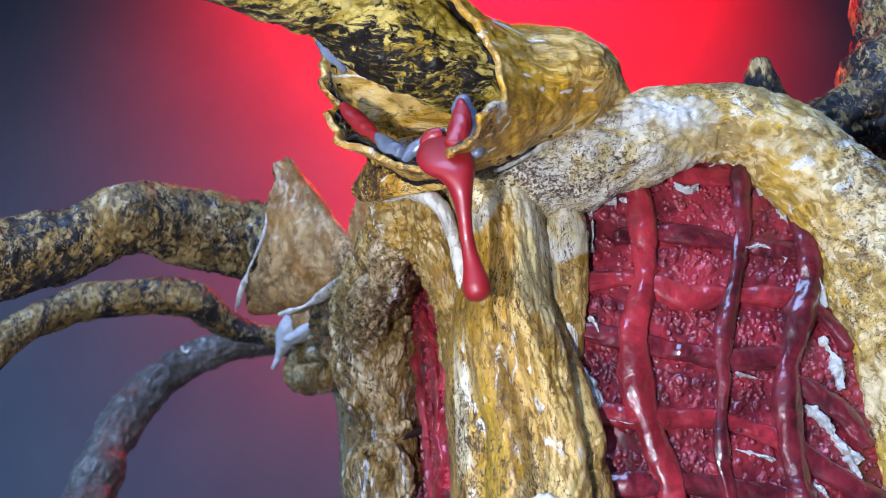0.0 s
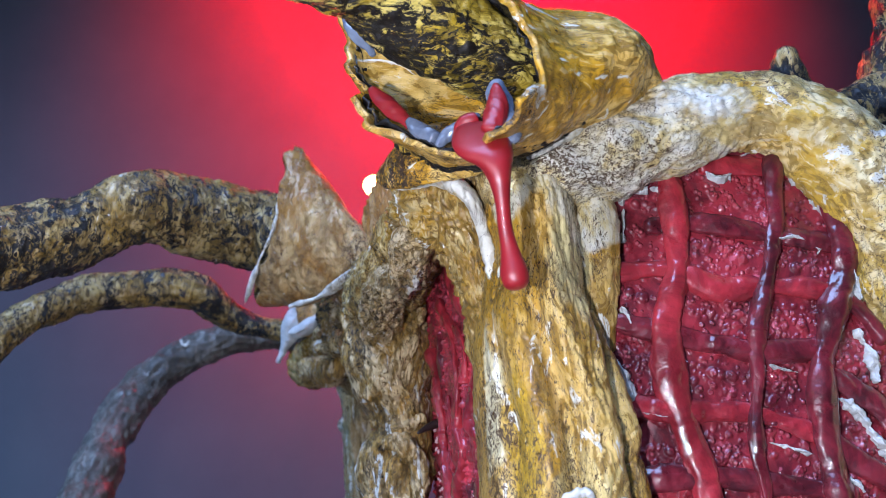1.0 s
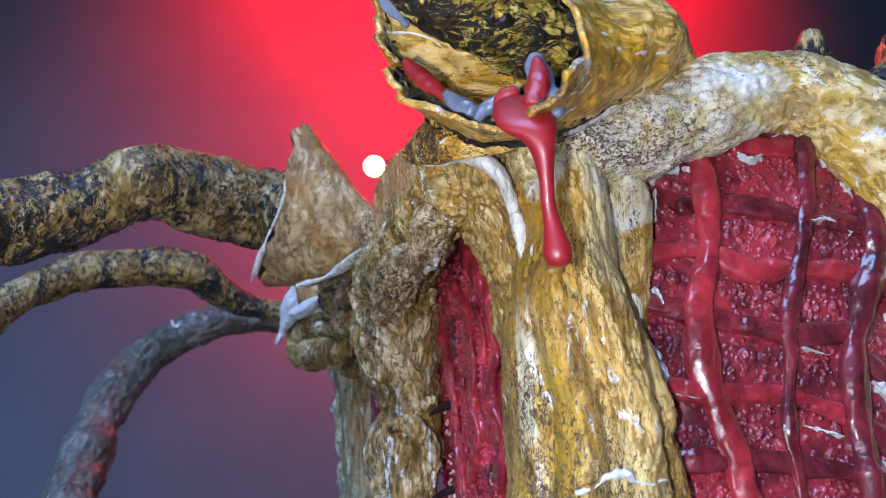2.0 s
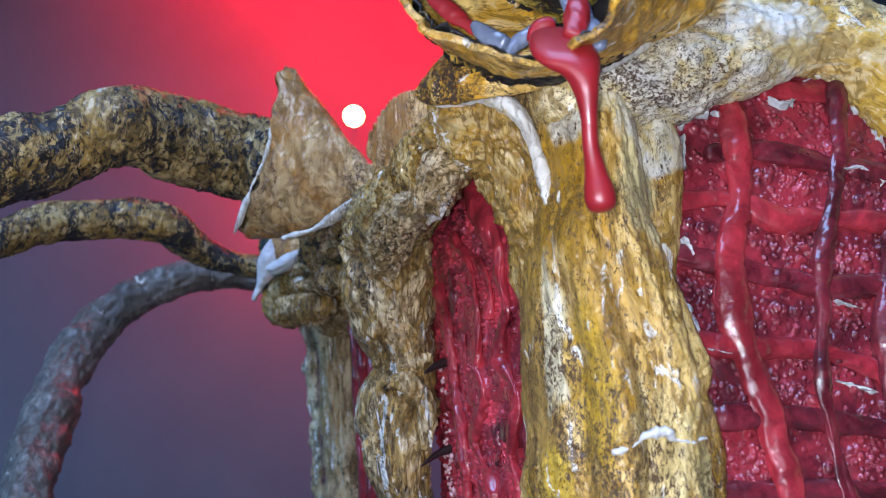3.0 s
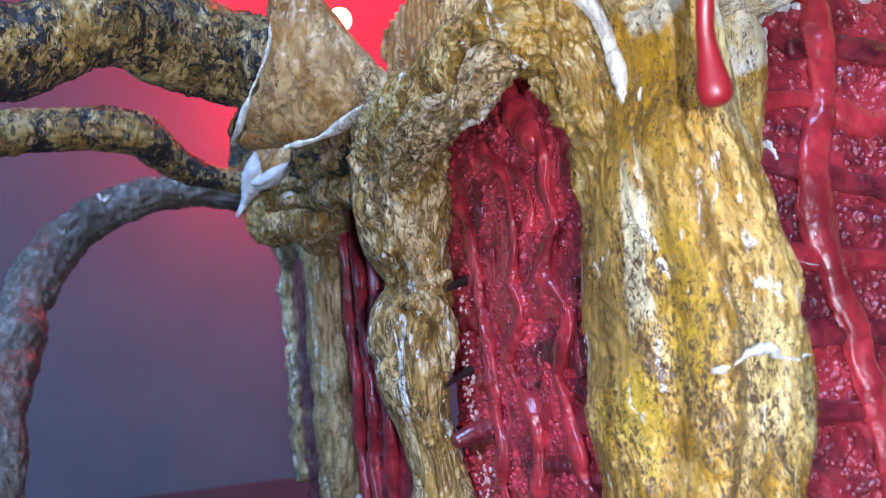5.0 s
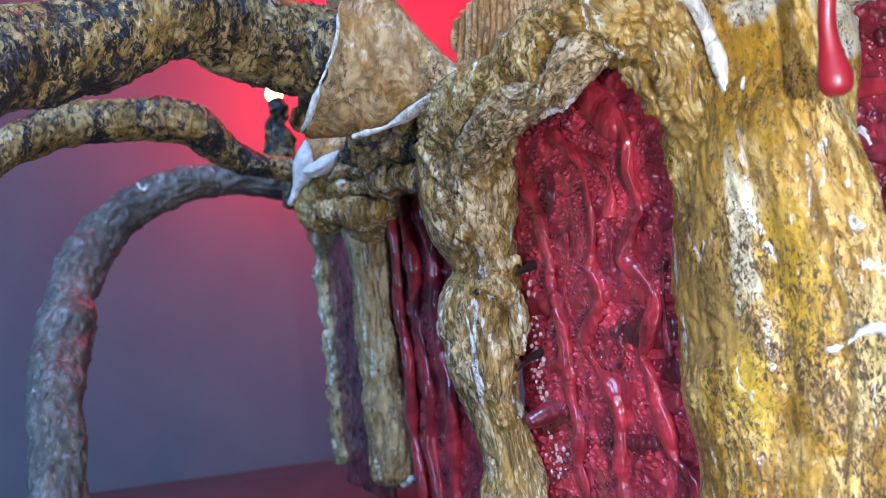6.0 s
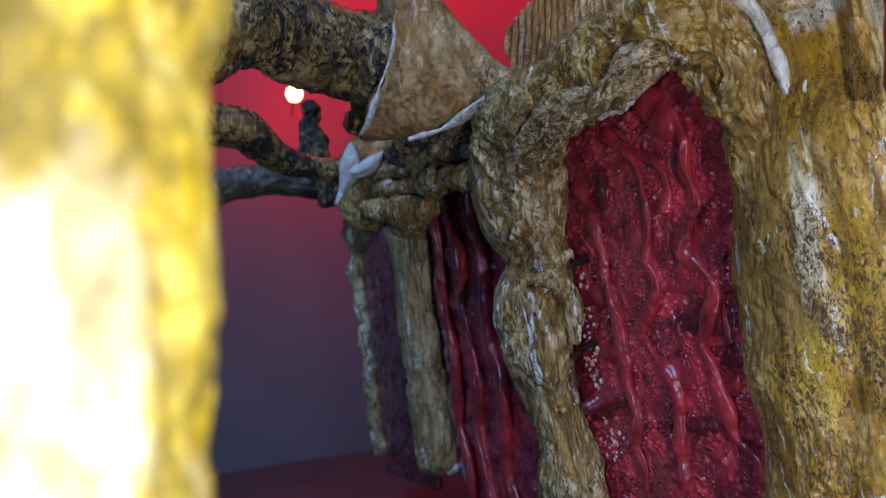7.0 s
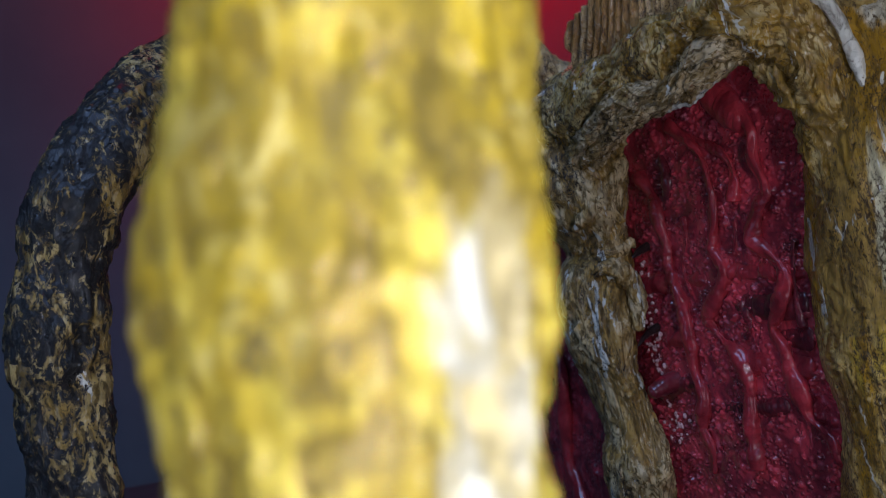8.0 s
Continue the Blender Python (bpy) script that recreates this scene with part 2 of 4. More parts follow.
# ---- relief: smooth lattice noise on arrays of points ----
def lattice(p, seed):
    i = np.floor(p).astype(np.int64)
    f = p - i
    f = f * f * (3 - 2 * f)
    total = np.zeros(len(p))
    for dx in (0, 1):
        for dy in (0, 1):
            for dz in (0, 1):
                h = (i[:, 0] + dx) * 73856093 ^ (i[:, 1] + dy) * 19349663 ^ (i[:, 2] + dz) * 83492791 ^ seed * 2654435761
                h = (h ^ (h >> 13)) * 1274126177 & 0xFFFFFFFF
                h = (h ^ (h >> 16)) & 0xFFFF
                w = (f[:, 0] if dx else 1 - f[:, 0]) * (f[:, 1] if dy else 1 - f[:, 1]) * (f[:, 2] if dz else 1 - f[:, 2])
                total += w * (h / 32767.5 - 1)
    return total


def fbm(p, seed, octaves=4, rough=0.5):
    total, a = np.zeros(len(p)), 1.0
    for k in range(octaves):
        total += a * lattice(p * 2 ** k, seed + k)
        a *= rough
    return total


def ridged(p, seed, octaves=3):
    total, a = np.zeros(len(p)), 1.0
    for k in range(octaves):
        total += a * (1 - 2 * np.abs(lattice(p * 2 ** k, seed + k)))
        a *= 0.55
    return total


def pebbles(p, seed, share=0.5):
    """Round beads strewn over a plane, one in some of the cells, each of its own size: their height, 0 to 1."""
    i = np.floor(p).astype(np.int64)
    best = np.zeros(len(p))
    for dx in (-1, 0, 1):
        for dy in (-1, 0, 1):
            c = i + (dx, dy)
            h = c[:, 0] * 73856093 ^ c[:, 1] * 19349663 ^ seed * 83492791
            h = (h ^ (h >> 13)) * 1274126177 & 0xFFFFFFFF
            h = (h ^ (h >> 15)) * 2246822519 & 0xFFFFFFFF
            q = c + np.stack(((h & 0xFF) / 255, (h >> 8 & 0xFF) / 255), 1)
            r = np.where((h >> 16 & 0xFF) / 255 < share, 0.22 + 0.45 * (h >> 24 & 0xFF) / 255, 1e-6)
            best = np.maximum(best, r * np.sqrt(np.clip(1 - np.sum((p - q) ** 2, 1) / r ** 2, 0, 1)))
    return best


# ---- building ----
ROOT = Vector((0.0, 0.5, 0.143))


def part(name, verts, faces, material, parent, label=""):
    me = bpy.data.meshes.new(name)
    me.from_pydata([tuple(v) for v in verts], [], faces)
    me.polygons.foreach_set("use_smooth", [True] * len(faces))
    me.materials.append(material)
    me.update()
    ob = new(name, me)
    ob.parent = parent
    return tagged(ob, label)


def glide(rows, n):
    """Catmull-Rom through the rows, n samples, even along the length."""
    r = np.array(rows, float)
    r = np.vstack((2 * r[0] - r[1], r, 2 * r[-1] - r[-2]))
    out = []
    for k in range(1, len(r) - 2):
        t = np.linspace(0, 1, 40, endpoint=False)[:, None]
        a, b, c, d = r[k - 1:k + 3]
        out.append(0.5 * (2 * b + (c - a) * t + (2 * a - 5 * b + 4 * c - d) * t ** 2 + (3 * b - a - 3 * c + d) * t ** 3))
    out = np.vstack(out + [r[-2:-1]])
    s = np.concatenate(([0], np.cumsum(np.linalg.norm(np.diff(out[:, :3], axis=0), axis=1))))
    at = np.linspace(0, s[-1], n)
    return np.stack([np.interp(at, s, col) for col in out.T], 1), at


def ring_faces(n, m, closed_ends=True):
    f = [(k * m + j, k * m + (j + 1) % m, (k + 1) * m + (j + 1) % m, (k + 1) * m + j) for k in range(n - 1) for j in range(m)]
    if closed_ends:
        f += [tuple(range(m))[::-1], tuple(range((n - 1) * m, n * m))]
    return f


def tube(rows, n, m, seed, lump=0.0, bark=0.0, fine=0.0, side=(1, 0, 0), stretch=3.0, shape=None, freq=1.0, ends=True, warp=0.004, cut_depth=0.5):
    """A swept, lumpy round form. Rows: x, y, z, half width, half depth."""
    rows = [(*q, q[3]) if len(q) == 4 else q for q in rows]
    c, s = glide(rows, n)
    t = np.gradient(c[:, :3], axis=0)
    t /= np.linalg.norm(t, axis=1)[:, None]
    u = np.array(side, float)
    us = []
    for k in range(n):
        u = u - t[k] * (u @ t[k])
        u /= np.linalg.norm(u)
        us.append(u)
    us = np.array(us)
    vs = np.cross(t, us)
    th = np.linspace(0, 2 * np.pi, m, endpoint=False)
    ra, rb = c[:, 3][:, None], c[:, 4][:, None]
    if ends:                                            # round both ends off
        length = s[-1]
        for r0 in (s, length - s):
            k = np.clip(r0 / (0.6 * np.maximum(c[:, 3], 1e-4)), 0, 1)[:, None]
            ra, rb = ra * np.sqrt(1 - (1 - k) ** 2 * 0.98), rb * np.sqrt(1 - (1 - k) ** 2 * 0.98)
    ca, sa = np.cos(th)[None], np.sin(th)[None]
    base = us[:, None] * (ra * ca)[..., None] + vs[:, None] * (rb * sa)[..., None]
    size = np.linalg.norm(base, axis=2)
    q = np.stack((size * ca, size * sa, np.broadcast_to(s[:, None], size.shape)), 2).reshape(-1, 3)
    q = q + np.stack([lattice(q * 45, seed + 90 + k) for k in range(3)], 1) * warp
    d = lump * fbm(q * 38 * freq, seed, 2) + bark * ridged(q * (170 * freq, 170 * freq, 170 * freq / stretch), seed + 7) + fine * fbm(q * 420, seed + 13, 2)
    if lump:
        run = q * (62, 62, 62 / stretch) + 0.5 * np.stack([lattice(q * 110, seed + 40 + k) for k in range(3)], 1)
        cut = np.abs(lattice(run, seed + 21))
        cut2 = np.abs(lattice(run * 2.3, seed + 22))
        plate = 2.6 * fbm(run * 0.8, seed + 25, 3)
        step = plate - np.floor(plate)
        step = np.floor(plate) + np.clip((step - 0.36) / 0.28, 0, 1) - plate
        d = d + cut_depth * lump * (0.42 * step - 0.65 * np.clip(1 - cut / 0.14, 0, 1) ** 1.4 - 0.35 * np.clip(1 - cut2 / 0.16, 0, 1) ** 1.4)
    d = d.reshape(size.shape)
    if shape is not None:
        d = d + shape(th[None], s[:, None] / s[-1])
    d = np.minimum(d, 0.5 * size + 0.004)
    d = np.maximum(d, -0.7 * size)
    base = base * (1 + d / np.maximum(size, 1e-5))[..., None]
    v = (c[:, None, :3] + base).reshape(-1, 3) - np.array(ROOT)
    return v, ring_faces(n, m)


def funnel(loops, n, m, wall, seed, lump=0.001, bark=0.0006, rag=0.004, flute=0.0):
    """A hollow cup between ellipses (centre, half axis, half axis), from its ragged mouth to its stem, with an inner skin."""
    flat = np.array([np.concatenate(q) for q in loops], float)
    c, s = glide(flat, n)
    th = np.linspace(0, 2 * np.pi, m, endpoint=False)
    ca, sa = np.cos(th)[None, :, None], np.sin(th)[None, :, None]
    base = c[:, None, 3:6] * ca + c[:, None, 6:9] * sa
    k = np.linspace(0, 1, n)[:, None]
    ring = np.stack((np.cos(th) * 2.2, np.sin(th) * 2.2, np.zeros(m)), 1)
    ragged = (rag * fbm(ring * 1.3, seed + 3, 3))[None] * np.exp(-k * 7)
    axis = flat[0, :3] - flat[1, :3]
    axis /= np.linalg.norm(axis)
    outer = c[:, None, :3] + base + axis * ragged[..., None] * 1.4
    size = np.linalg.norm(base, axis=2)
    p = outer.reshape(-1, 3)
    d = (lump * fbm(p * 60, seed, 3) + bark * ridged(p * 260, seed + 5)).reshape(size.shape) + ragged * 0.5
    d = d + flute * np.sin(th * 24)[None]
    outer = outer + base / size[..., None] * d[..., None]
    inner = (outer - base / size[..., None] * np.minimum(wall, 0.6 * size)[..., None])[::1]
    verts = np.concatenate((outer[::-1].reshape(-1, 3), inner.reshape(-1, 3))) - np.array(ROOT)
    return verts, ring_faces(2 * n, m)


def sheet(point, n, m, thick, relief):
    """A thick panel: point(u, v) gives places and outward normals on unit arrays, relief their height."""
    u, v = np.meshgrid(np.linspace(0, 1, n), np.linspace(0, 1, m), indexing="ij")
    p, nrm = point(u.ravel(), v.ravel())
    front = p + nrm * relief(p)[:, None]
    edge = [i * m for i in range(n)] + [(n - 1) * m + j for j in range(1, m)] + [i * m + m - 1 for i in range(n - 2, -1, -1)] + list(range(m - 2, 0, -1))
    back = (p - nrm * thick)[edge]
    k, r = n * m, len(edge)
    f = [(i * m + j, (i + 1) * m + j, (i + 1) * m + j + 1, i * m + j + 1) for i in range(n - 1) for j in range(m - 1)]
    f += [(edge[q], edge[q - 1], k + (q - 1) % r, k + q) for q in range(r)]
    f.append(tuple(range(k, k + r))[::-1])
    return np.concatenate((front, back)) - np.array(ROOT), f


def slab(name, lo, hi, material, label, category, kind="structure"):
    bm = bmesh.new()
    bmesh.ops.create_cube(bm, size=1)
    for v in bm.verts:
        v.co = Vector([lo[i] + (v.co[i] + 0.5) * (hi[i] - lo[i]) for i in range(3)])
    bmesh.ops.bevel(bm, geom=bm.edges[:], offset=0.006, segments=2, affect="EDGES")
    me = bpy.data.meshes.new(name)
    bm.to_mesh(me)
    bm.free()
    me.materials.append(material)
    return tagged(new(name, me), label, category, kind=kind)


# ---- the room ----
slab("wall_north", (-1.7, 1.5, 0), (1.7, 1.6, 2.6), wall_paint, "matt grey painted wall washed in red light", "wall")
slab("wall_south", (-1.7, -1.6, 0), (1.7, -1.5, 2.6), booth_paint, "matt black painted wall behind the display", "wall")
slab("wall_west", (-1.8, -1.6, 0), (-1.7, 1.6, 2.6), booth_paint, "matt black painted side wall", "wall")
slab("wall_east", (1.7, -1.6, 0), (1.8, 1.6, 2.6), booth_paint, "matt black painted side wall", "wall")
slab("floor", (-1.8, -1.6, -0.1), (1.8, 1.6, 0), floor_paint, "dark painted floor", "floor")
slab("ceiling", (-1.8, -1.6, 2.6), (1.8, 1.6, 2.7), booth_paint, "matt black painted ceiling", "ceiling")

table = tagged(new("display_table"), "dark painted display table under the bone sculpture", "table")
table.location = (0, 0.75, 0)


def block(name, lo, hi, material, parent):
    ob = slab(name, lo, hi, material, "", "", "")
    ob.parent = parent
    return ob


block("tabletop", (-0.75, -0.85, 0.70), (0.9, 0.73, 0.75), table_paint, table)
for lx in (-0.72, 0.81):
    for ly in (-0.82, 0.64):
        block("leg", (lx, ly, 0.0), (lx + 0.06, ly + 0.06, 0.70), table_paint, table)

# ---- the sculpture: a cage of bone pillars and arches with flesh panels, carried on arched limbs ----
body = tagged(new("bone_sculpture"), "painted sculpture of yellow bones with raw red flesh panels", "sculpture")
body.location = (ROOT.x, ROOT.y, ROOT.z + LIFT)


def groove(th, s):
    """Two lobes with a furrow down the front, and a waist."""
    bend = 0.12 * np.sin(9 * s)
    front = np.exp(-((th - 1.72 - bend) / 0.17) ** 2) * np.clip((s - 0.15) * 4, 0, 1)
    side = np.exp(-((th - 0.75 + bend) / 0.12) ** 2) * np.clip((s - 0.1) * 4, 0, 1)
    left = np.exp(-((th - 2.45 - bend) / 0.14) ** 2) * np.clip((s - 0.2) * 4, 0, 1)
    return -0.011 * front - 0.005 * side - 0.006 * left + 0.0025


part("pillar", *tube([(0.037, 0.350, 0.392, 0.017, 0.024), (0.036, 0.350, 0.372, 0.0175, 0.030), (0.0355, 0.349, 0.352, 0.0185, 0.034), (0.033, 0.350, 0.328, 0.0215, 0.039),
                      (0.0347, 0.353, 0.302, 0.0258, 0.043), (0.0355, 0.355, 0.272, 0.0292, 0.046), (0.0350, 0.356, 0.245, 0.0302, 0.047), (0.0315, 0.356, 0.215, 0.0265, 0.045),
                      (0.030, 0.356, 0.185, 0.027, 0.045), (0.030, 0.356, 0.160, 0.024, 0.04)], 440, 340, 3, 0.0026, 0.0003, 0.0004, stretch=3.5, shape=groove, warp=0.009, cut_depth=0.5),
     yellow_bone, body, "yellow ochre bone pillar with rubbed dark paint")
part("arch", *tube([(0.018, 0.345, 0.372, 0.018), (0.040, 0.338, 0.384, 0.021), (0.068, 0.333, 0.389, 0.018), (0.096, 0.332, 0.398, 0.0175), (0.125, 0.332, 0.402, 0.0155),
                    (0.150, 0.333, 0.391, 0.019), (0.170, 0.336, 0.366, 0.021), (0.186, 0.340, 0.325, 0.027, 0.026), (0.192, 0.342, 0.280, 0.032, 0.028), (0.192, 0.342, 0.220, 0.032, 0.028), (0.192, 0.342, 0.160, 0.028)],
                   420, 190, 11, 0.0030, 0.0006, 0.0006, side=(0, 1, 0), stretch=2.5), arch_bone, body, "cream and ochre bone arch framing the flesh")
part("inner_lip", *tube([(0.062, 0.340, 0.374, 0.007), (0.059, 0.338, 0.362, 0.010), (0.058, 0.338, 0.345, 0.009), (0.054, 0.340, 0.328, 0.008), (0.056, 0.345, 0.31, 0.004)], 90, 60, 17, 0.002, 0.0006, 0.0003), yellow_bone, body)
part("arch", *tube([(0.014, 0.360, 0.300, 0.006, 0.011), (0.0155, 0.358, 0.320, 0.008, 0.013), (0.0165, 0.356, 0.340, 0.0085, 0.014), (0.0135, 0.354, 0.358, 0.0105, 0.014), (0.004, 0.357, 0.374, 0.0125, 0.014), (-0.006, 0.370, 0.383, 0.0135, 0.014), (-0.010, 0.400, 0.386, 0.014, 0.016),
                    (-0.014, 0.43, 0.3895, 0.016, 0.0155), (-0.020, 0.462, 0.3905, 0.020, 0.0175), (-0.028, 0.495, 0.388, 0.024, 0.020), (-0.034, 0.525, 0.382, 0.024, 0.024)],
                   360, 180, 23, 0.0036, 0.0016, 0.0006, side=(1, 0, 0), stretch=4, warp=0.016), lip_bone, body, "ochre-brown wrinkled bone arch over the flesh")
part("web", *tube([(0.022, 0.352, 0.385, 0.012), (0.006, 0.375, 0.392, 0.010), (0.0, 0.41, 0.394, 0.010), (-0.008, 0.46, 0.393, 0.012), (-0.02, 0.51, 0.39, 0.014)], 120, 70, 27, 0.002, 0.001, 0.0004), brown_bone, body)
part("pillar", *tube([(-0.030, 0.525, 0.398, 0.018), (-0.031, 0.524, 0.38, 0.022, 0.028), (-0.031, 0.524, 0.356, 0.026, 0.032), (-0.030, 0.524, 0.334, 0.023, 0.03), (-0.026, 0.524, 0.311, 0.0145, 0.024), (-0.031, 0.526, 0.29, 0.020, 0.028),
                      (-0.033, 0.527, 0.265, 0.019, 0.027), (-0.031, 0.527, 0.24, 0.0135, 0.023), (-0.026, 0.525, 0.215, 0.0125, 0.022), (-0.025, 0.525, 0.195, 0.017, 0.024), (-0.025, 0.525, 0.165, 0.018, 0.024)],
                     340, 190, 31, 0.0044, 0.0007, 0.0003, stretch=5, warp=0.011), brown_bone, body, "knotted brown bone pillar")
part("pillar", *tube([(-0.060, 0.735, 0.40, 0.014), (-0.060, 0.735, 0.37, 0.016, 0.02), (-0.061, 0.735, 0.33, 0.0155, 0.02), (-0.062, 0.737, 0.29, 0.0145, 0.02), (-0.060, 0.738, 0.25, 0.0155, 0.02), (-0.058, 0.737, 0.215, 0.019, 0.022), (-0.060, 0.737, 0.180, 0.015, 0.018)],
                     220, 110, 41, 0.0035, 0.0015, 0.0006, stretch=6), grey_bone, body, "weathered grey-brown bone pillar")
part("pillar", *tube([(-0.080, 0.92, 0.42, 0.012), (-0.080, 0.92, 0.38, 0.013), (-0.082, 0.92, 0.32, 0.010), (-0.082, 0.92, 0.27, 0.009), (-0.082, 0.92, 0.22, 0.010), (-0.078, 0.92, 0.185, 0.011)], 140, 70, 43, 0.005, 0.002, 0.0005, freq=1.3), grey_bone, body)
part("arch", *tube([(-0.03, 0.54, 0.385, 0.02), (-0.036, 0.58, 0.396, 0.018), (-0.040, 0.62, 0.398, 0.018), (-0.045, 0.66, 0.395, 0.02), (-0.055, 0.70, 0.385, 0.022), (-0.060, 0.735, 0.37, 0.018)], 160, 90, 47, 0.003, 0.001, 0.0004), brown_bone, body)
part("arch", *tube([(-0.06, 0.735, 0.38, 0.016), (-0.066, 0.80, 0.40, 0.016), (-0.072, 0.86, 0.40, 0.016), (-0.080, 0.92, 0.39, 0.014)], 100, 60, 53, 0.003, 0.001, 0.0004), grey_bone, body)


# flesh panels
def front_point(u, v):
    x = 0.042 + u * 0.143
    top = 0.392 - 0.9 * np.clip(x - 0.150, 0, 1) - 0.25 * np.clip(0.09 - x, 0, 1)
    z = 0.155 + v * (top - 0.155)
    y = 0.343 - 0.004 * np.sin(np.pi * u) + 0.0 * v
    return np.stack((x, y, z), 1), np.tile((0.0, -1.0, 0.0), (len(u), 1))


def pebbly(axes, scale, seed, high):
    def relief(p):
        q = p[:, axes] + 0.0012 * np.stack((lattice(p * 160, seed + 8), lattice(p * 160, seed + 9)), 1)
        keep = np.clip(fbm(p * 60, seed + 5, 2) * 1.6 + 0.6, 0, 1)
        beads = pebbles(q * scale, seed, 0.55) * keep + 1.1 * pebbles(q * scale * 0.55 + 3.3, seed + 4, 0.22)
        return high * beads + 0.0010 * fbm(p * 70, seed + 1, 3)
    return relief


panel = part("panel", *sheet(front_point, 380, 600, 0.006, pebbly([0, 2], 520, 5, 0.0023)), dark_meat, body, "glossy raw red flesh panel with woven strands")


def front_strand(name, path, r, y, seed, material, lump=0.0018):
    rows = [(x, y, z, 0.88 * r * (0.85 + 0.3 * ((k * 7 + seed) % 5) / 4), 0.5 * r) for k, (x, z) in enumerate(path)]
    part(name, *tube(rows, 40 + int(16 * len(path)), 28, seed, lump, 0.0006, 0.00015, freq=1.6, side=(1, 0, 0) if abs(path[0][1] - path[-1][1]) > 0.05 else (0, 0, 1), stretch=6), material, panel)


front_strand("strand", [(0.091, 0.381), (0.090, 0.355), (0.088, 0.339), (0.080, 0.319), (0.078, 0.299), (0.081, 0.282), (0.085, 0.257), (0.088, 0.22), (0.086, 0.16)], 0.0052, 0.3375, 101, strand_red)
front_strand("strand", [(0.085, 0.330), (0.077, 0.316), (0.076, 0.300), (0.080, 0.285), (0.084, 0.27)], 0.0038, 0.338, 103, strand_red)
front_strand("strand", [(0.134, 0.384), (0.129, 0.354), (0.121, 0.331), (0.114, 0.314), (0.110, 0.292), (0.106, 0.275), (0.106, 0.255), (0.108, 0.21), (0.106, 0.16)], 0.0031, 0.3365, 107, strand_dark)
front_strand("strand", [(0.155, 0.366), (0.154, 0.338), (0.146, 0.32), (0.138, 0.303), (0.134, 0.29), (0.132, 0.273), (0.132, 0.253), (0.130, 0.21), (0.132, 0.16)], 0.0046, 0.337, 109, strand_dark)
for k, (path, mat) in enumerate((([(0.078, 0.358), (0.091, 0.359), (0.109, 0.357), (0.126, 0.352), (0.156, 0.345)], strand_dark), ([(0.062, 0.341), (0.083, 0.341), (0.092, 0.337), (0.104, 0.331), (0.122, 0.331), (0.152, 0.327)], strand_red),
                                 ([(0.060, 0.322), (0.084, 0.314), (0.100, 0.309), (0.117, 0.305), (0.143, 0.305)], strand_dark), ([(0.052, 0.292), (0.081, 0.286), (0.107, 0.283), (0.136, 0.271)], strand_red),
                                 ([(0.056, 0.262), (0.081, 0.262), (0.107, 0.258), (0.140, 0.25)], strand_dark), ([(0.056, 0.238), (0.090, 0.236), (0.14, 0.23)], strand_dark),
                                 ([(0.146, 0.327), (0.156, 0.319), (0.164, 0.305)], strand_dark), ([(0.138, 0.296), (0.152, 0.284), (0.162, 0.268)], strand_dark), ([(0.132, 0.272), (0.146, 0.259), (0.162, 0.247)], strand_dark),
                                 ([(0.104, 0.384), (0.142, 0.379), (0.134, 0.383)], strand_red))):
    front_strand("band", path, 0.0043, 0.3387, 120 + 3 * k, mat, 0.001)


def side_x(y):
    return 0.0145 - 0.185 * (y - 0.405)


def side_point(u, v):
    y = 0.362 + u * 0.176
    top = 0.387 - 0.02 * np.abs(u - 0.4)
    z = 0.155 + v * (top - 0.155)
    x = side_x(y) - 0.003 * np.sin(np.pi * u)
    return np.stack((x, y, z), 1), np.tile((-0.983, -0.182, 0.0), (len(u), 1))


panel = part("panel", *sheet(side_point, 320, 440, 0.006, pebbly([1, 2], 560, 25, 0.0024)), meat, body, "glossy raw red flesh panel with wavy strands")


panel_side = panel


def side_strand(name, path, r, out, seed, material):
    rows = [(side_x(y) - out, y, z, 0.82 * r * (0.7 + 0.6 * ((k * 5 + seed) % 4) / 3) * (1.3 if name == "band" else 1.0), (0.36 if name == "band" else 0.55) * r) for k, (y, z) in enumerate(path)]
    part(name, *tube(rows, 40 + 14 * len(path), 28, seed, 0.0018, 0.0006, 0.00015, freq=1.6, side=(0, 0, 1) if name == "band" else (0, 1, 0), stretch=6), material, panel)


side_strand("strand", [(0.4307, 0.3811), (0.4274, 0.3686), (0.4131, 0.3562), (0.4057, 0.3445), (0.4086, 0.3333), (0.4048, 0.3175), (0.4115, 0.3102), (0.4174, 0.2978), (0.4091, 0.2896), (0.4037, 0.278), (0.4125, 0.2649), (0.4174, 0.2574), (0.413, 0.2479), (0.4115, 0.2377), (0.4081, 0.2259), (0.4059, 0.2175), (0.3968, 0.2089), (0.394, 0.1981)], 0.0046, 0.0042, 201, strand_red)
side_strand("strand", [(0.4645, 0.3651), (0.4463, 0.3496), (0.4416, 0.3352), (0.4405, 0.3202), (0.4435, 0.3111), (0.4464, 0.2981), (0.4422, 0.2873), (0.4483, 0.2776), (0.4609, 0.2665), (0.4522, 0.2539), (0.444, 0.247), (0.4403, 0.2354), (0.4424, 0.2223), (0.4438, 0.2094), (0.4442, 0.1922)], 0.0046, 0.0042, 203, strand_red)
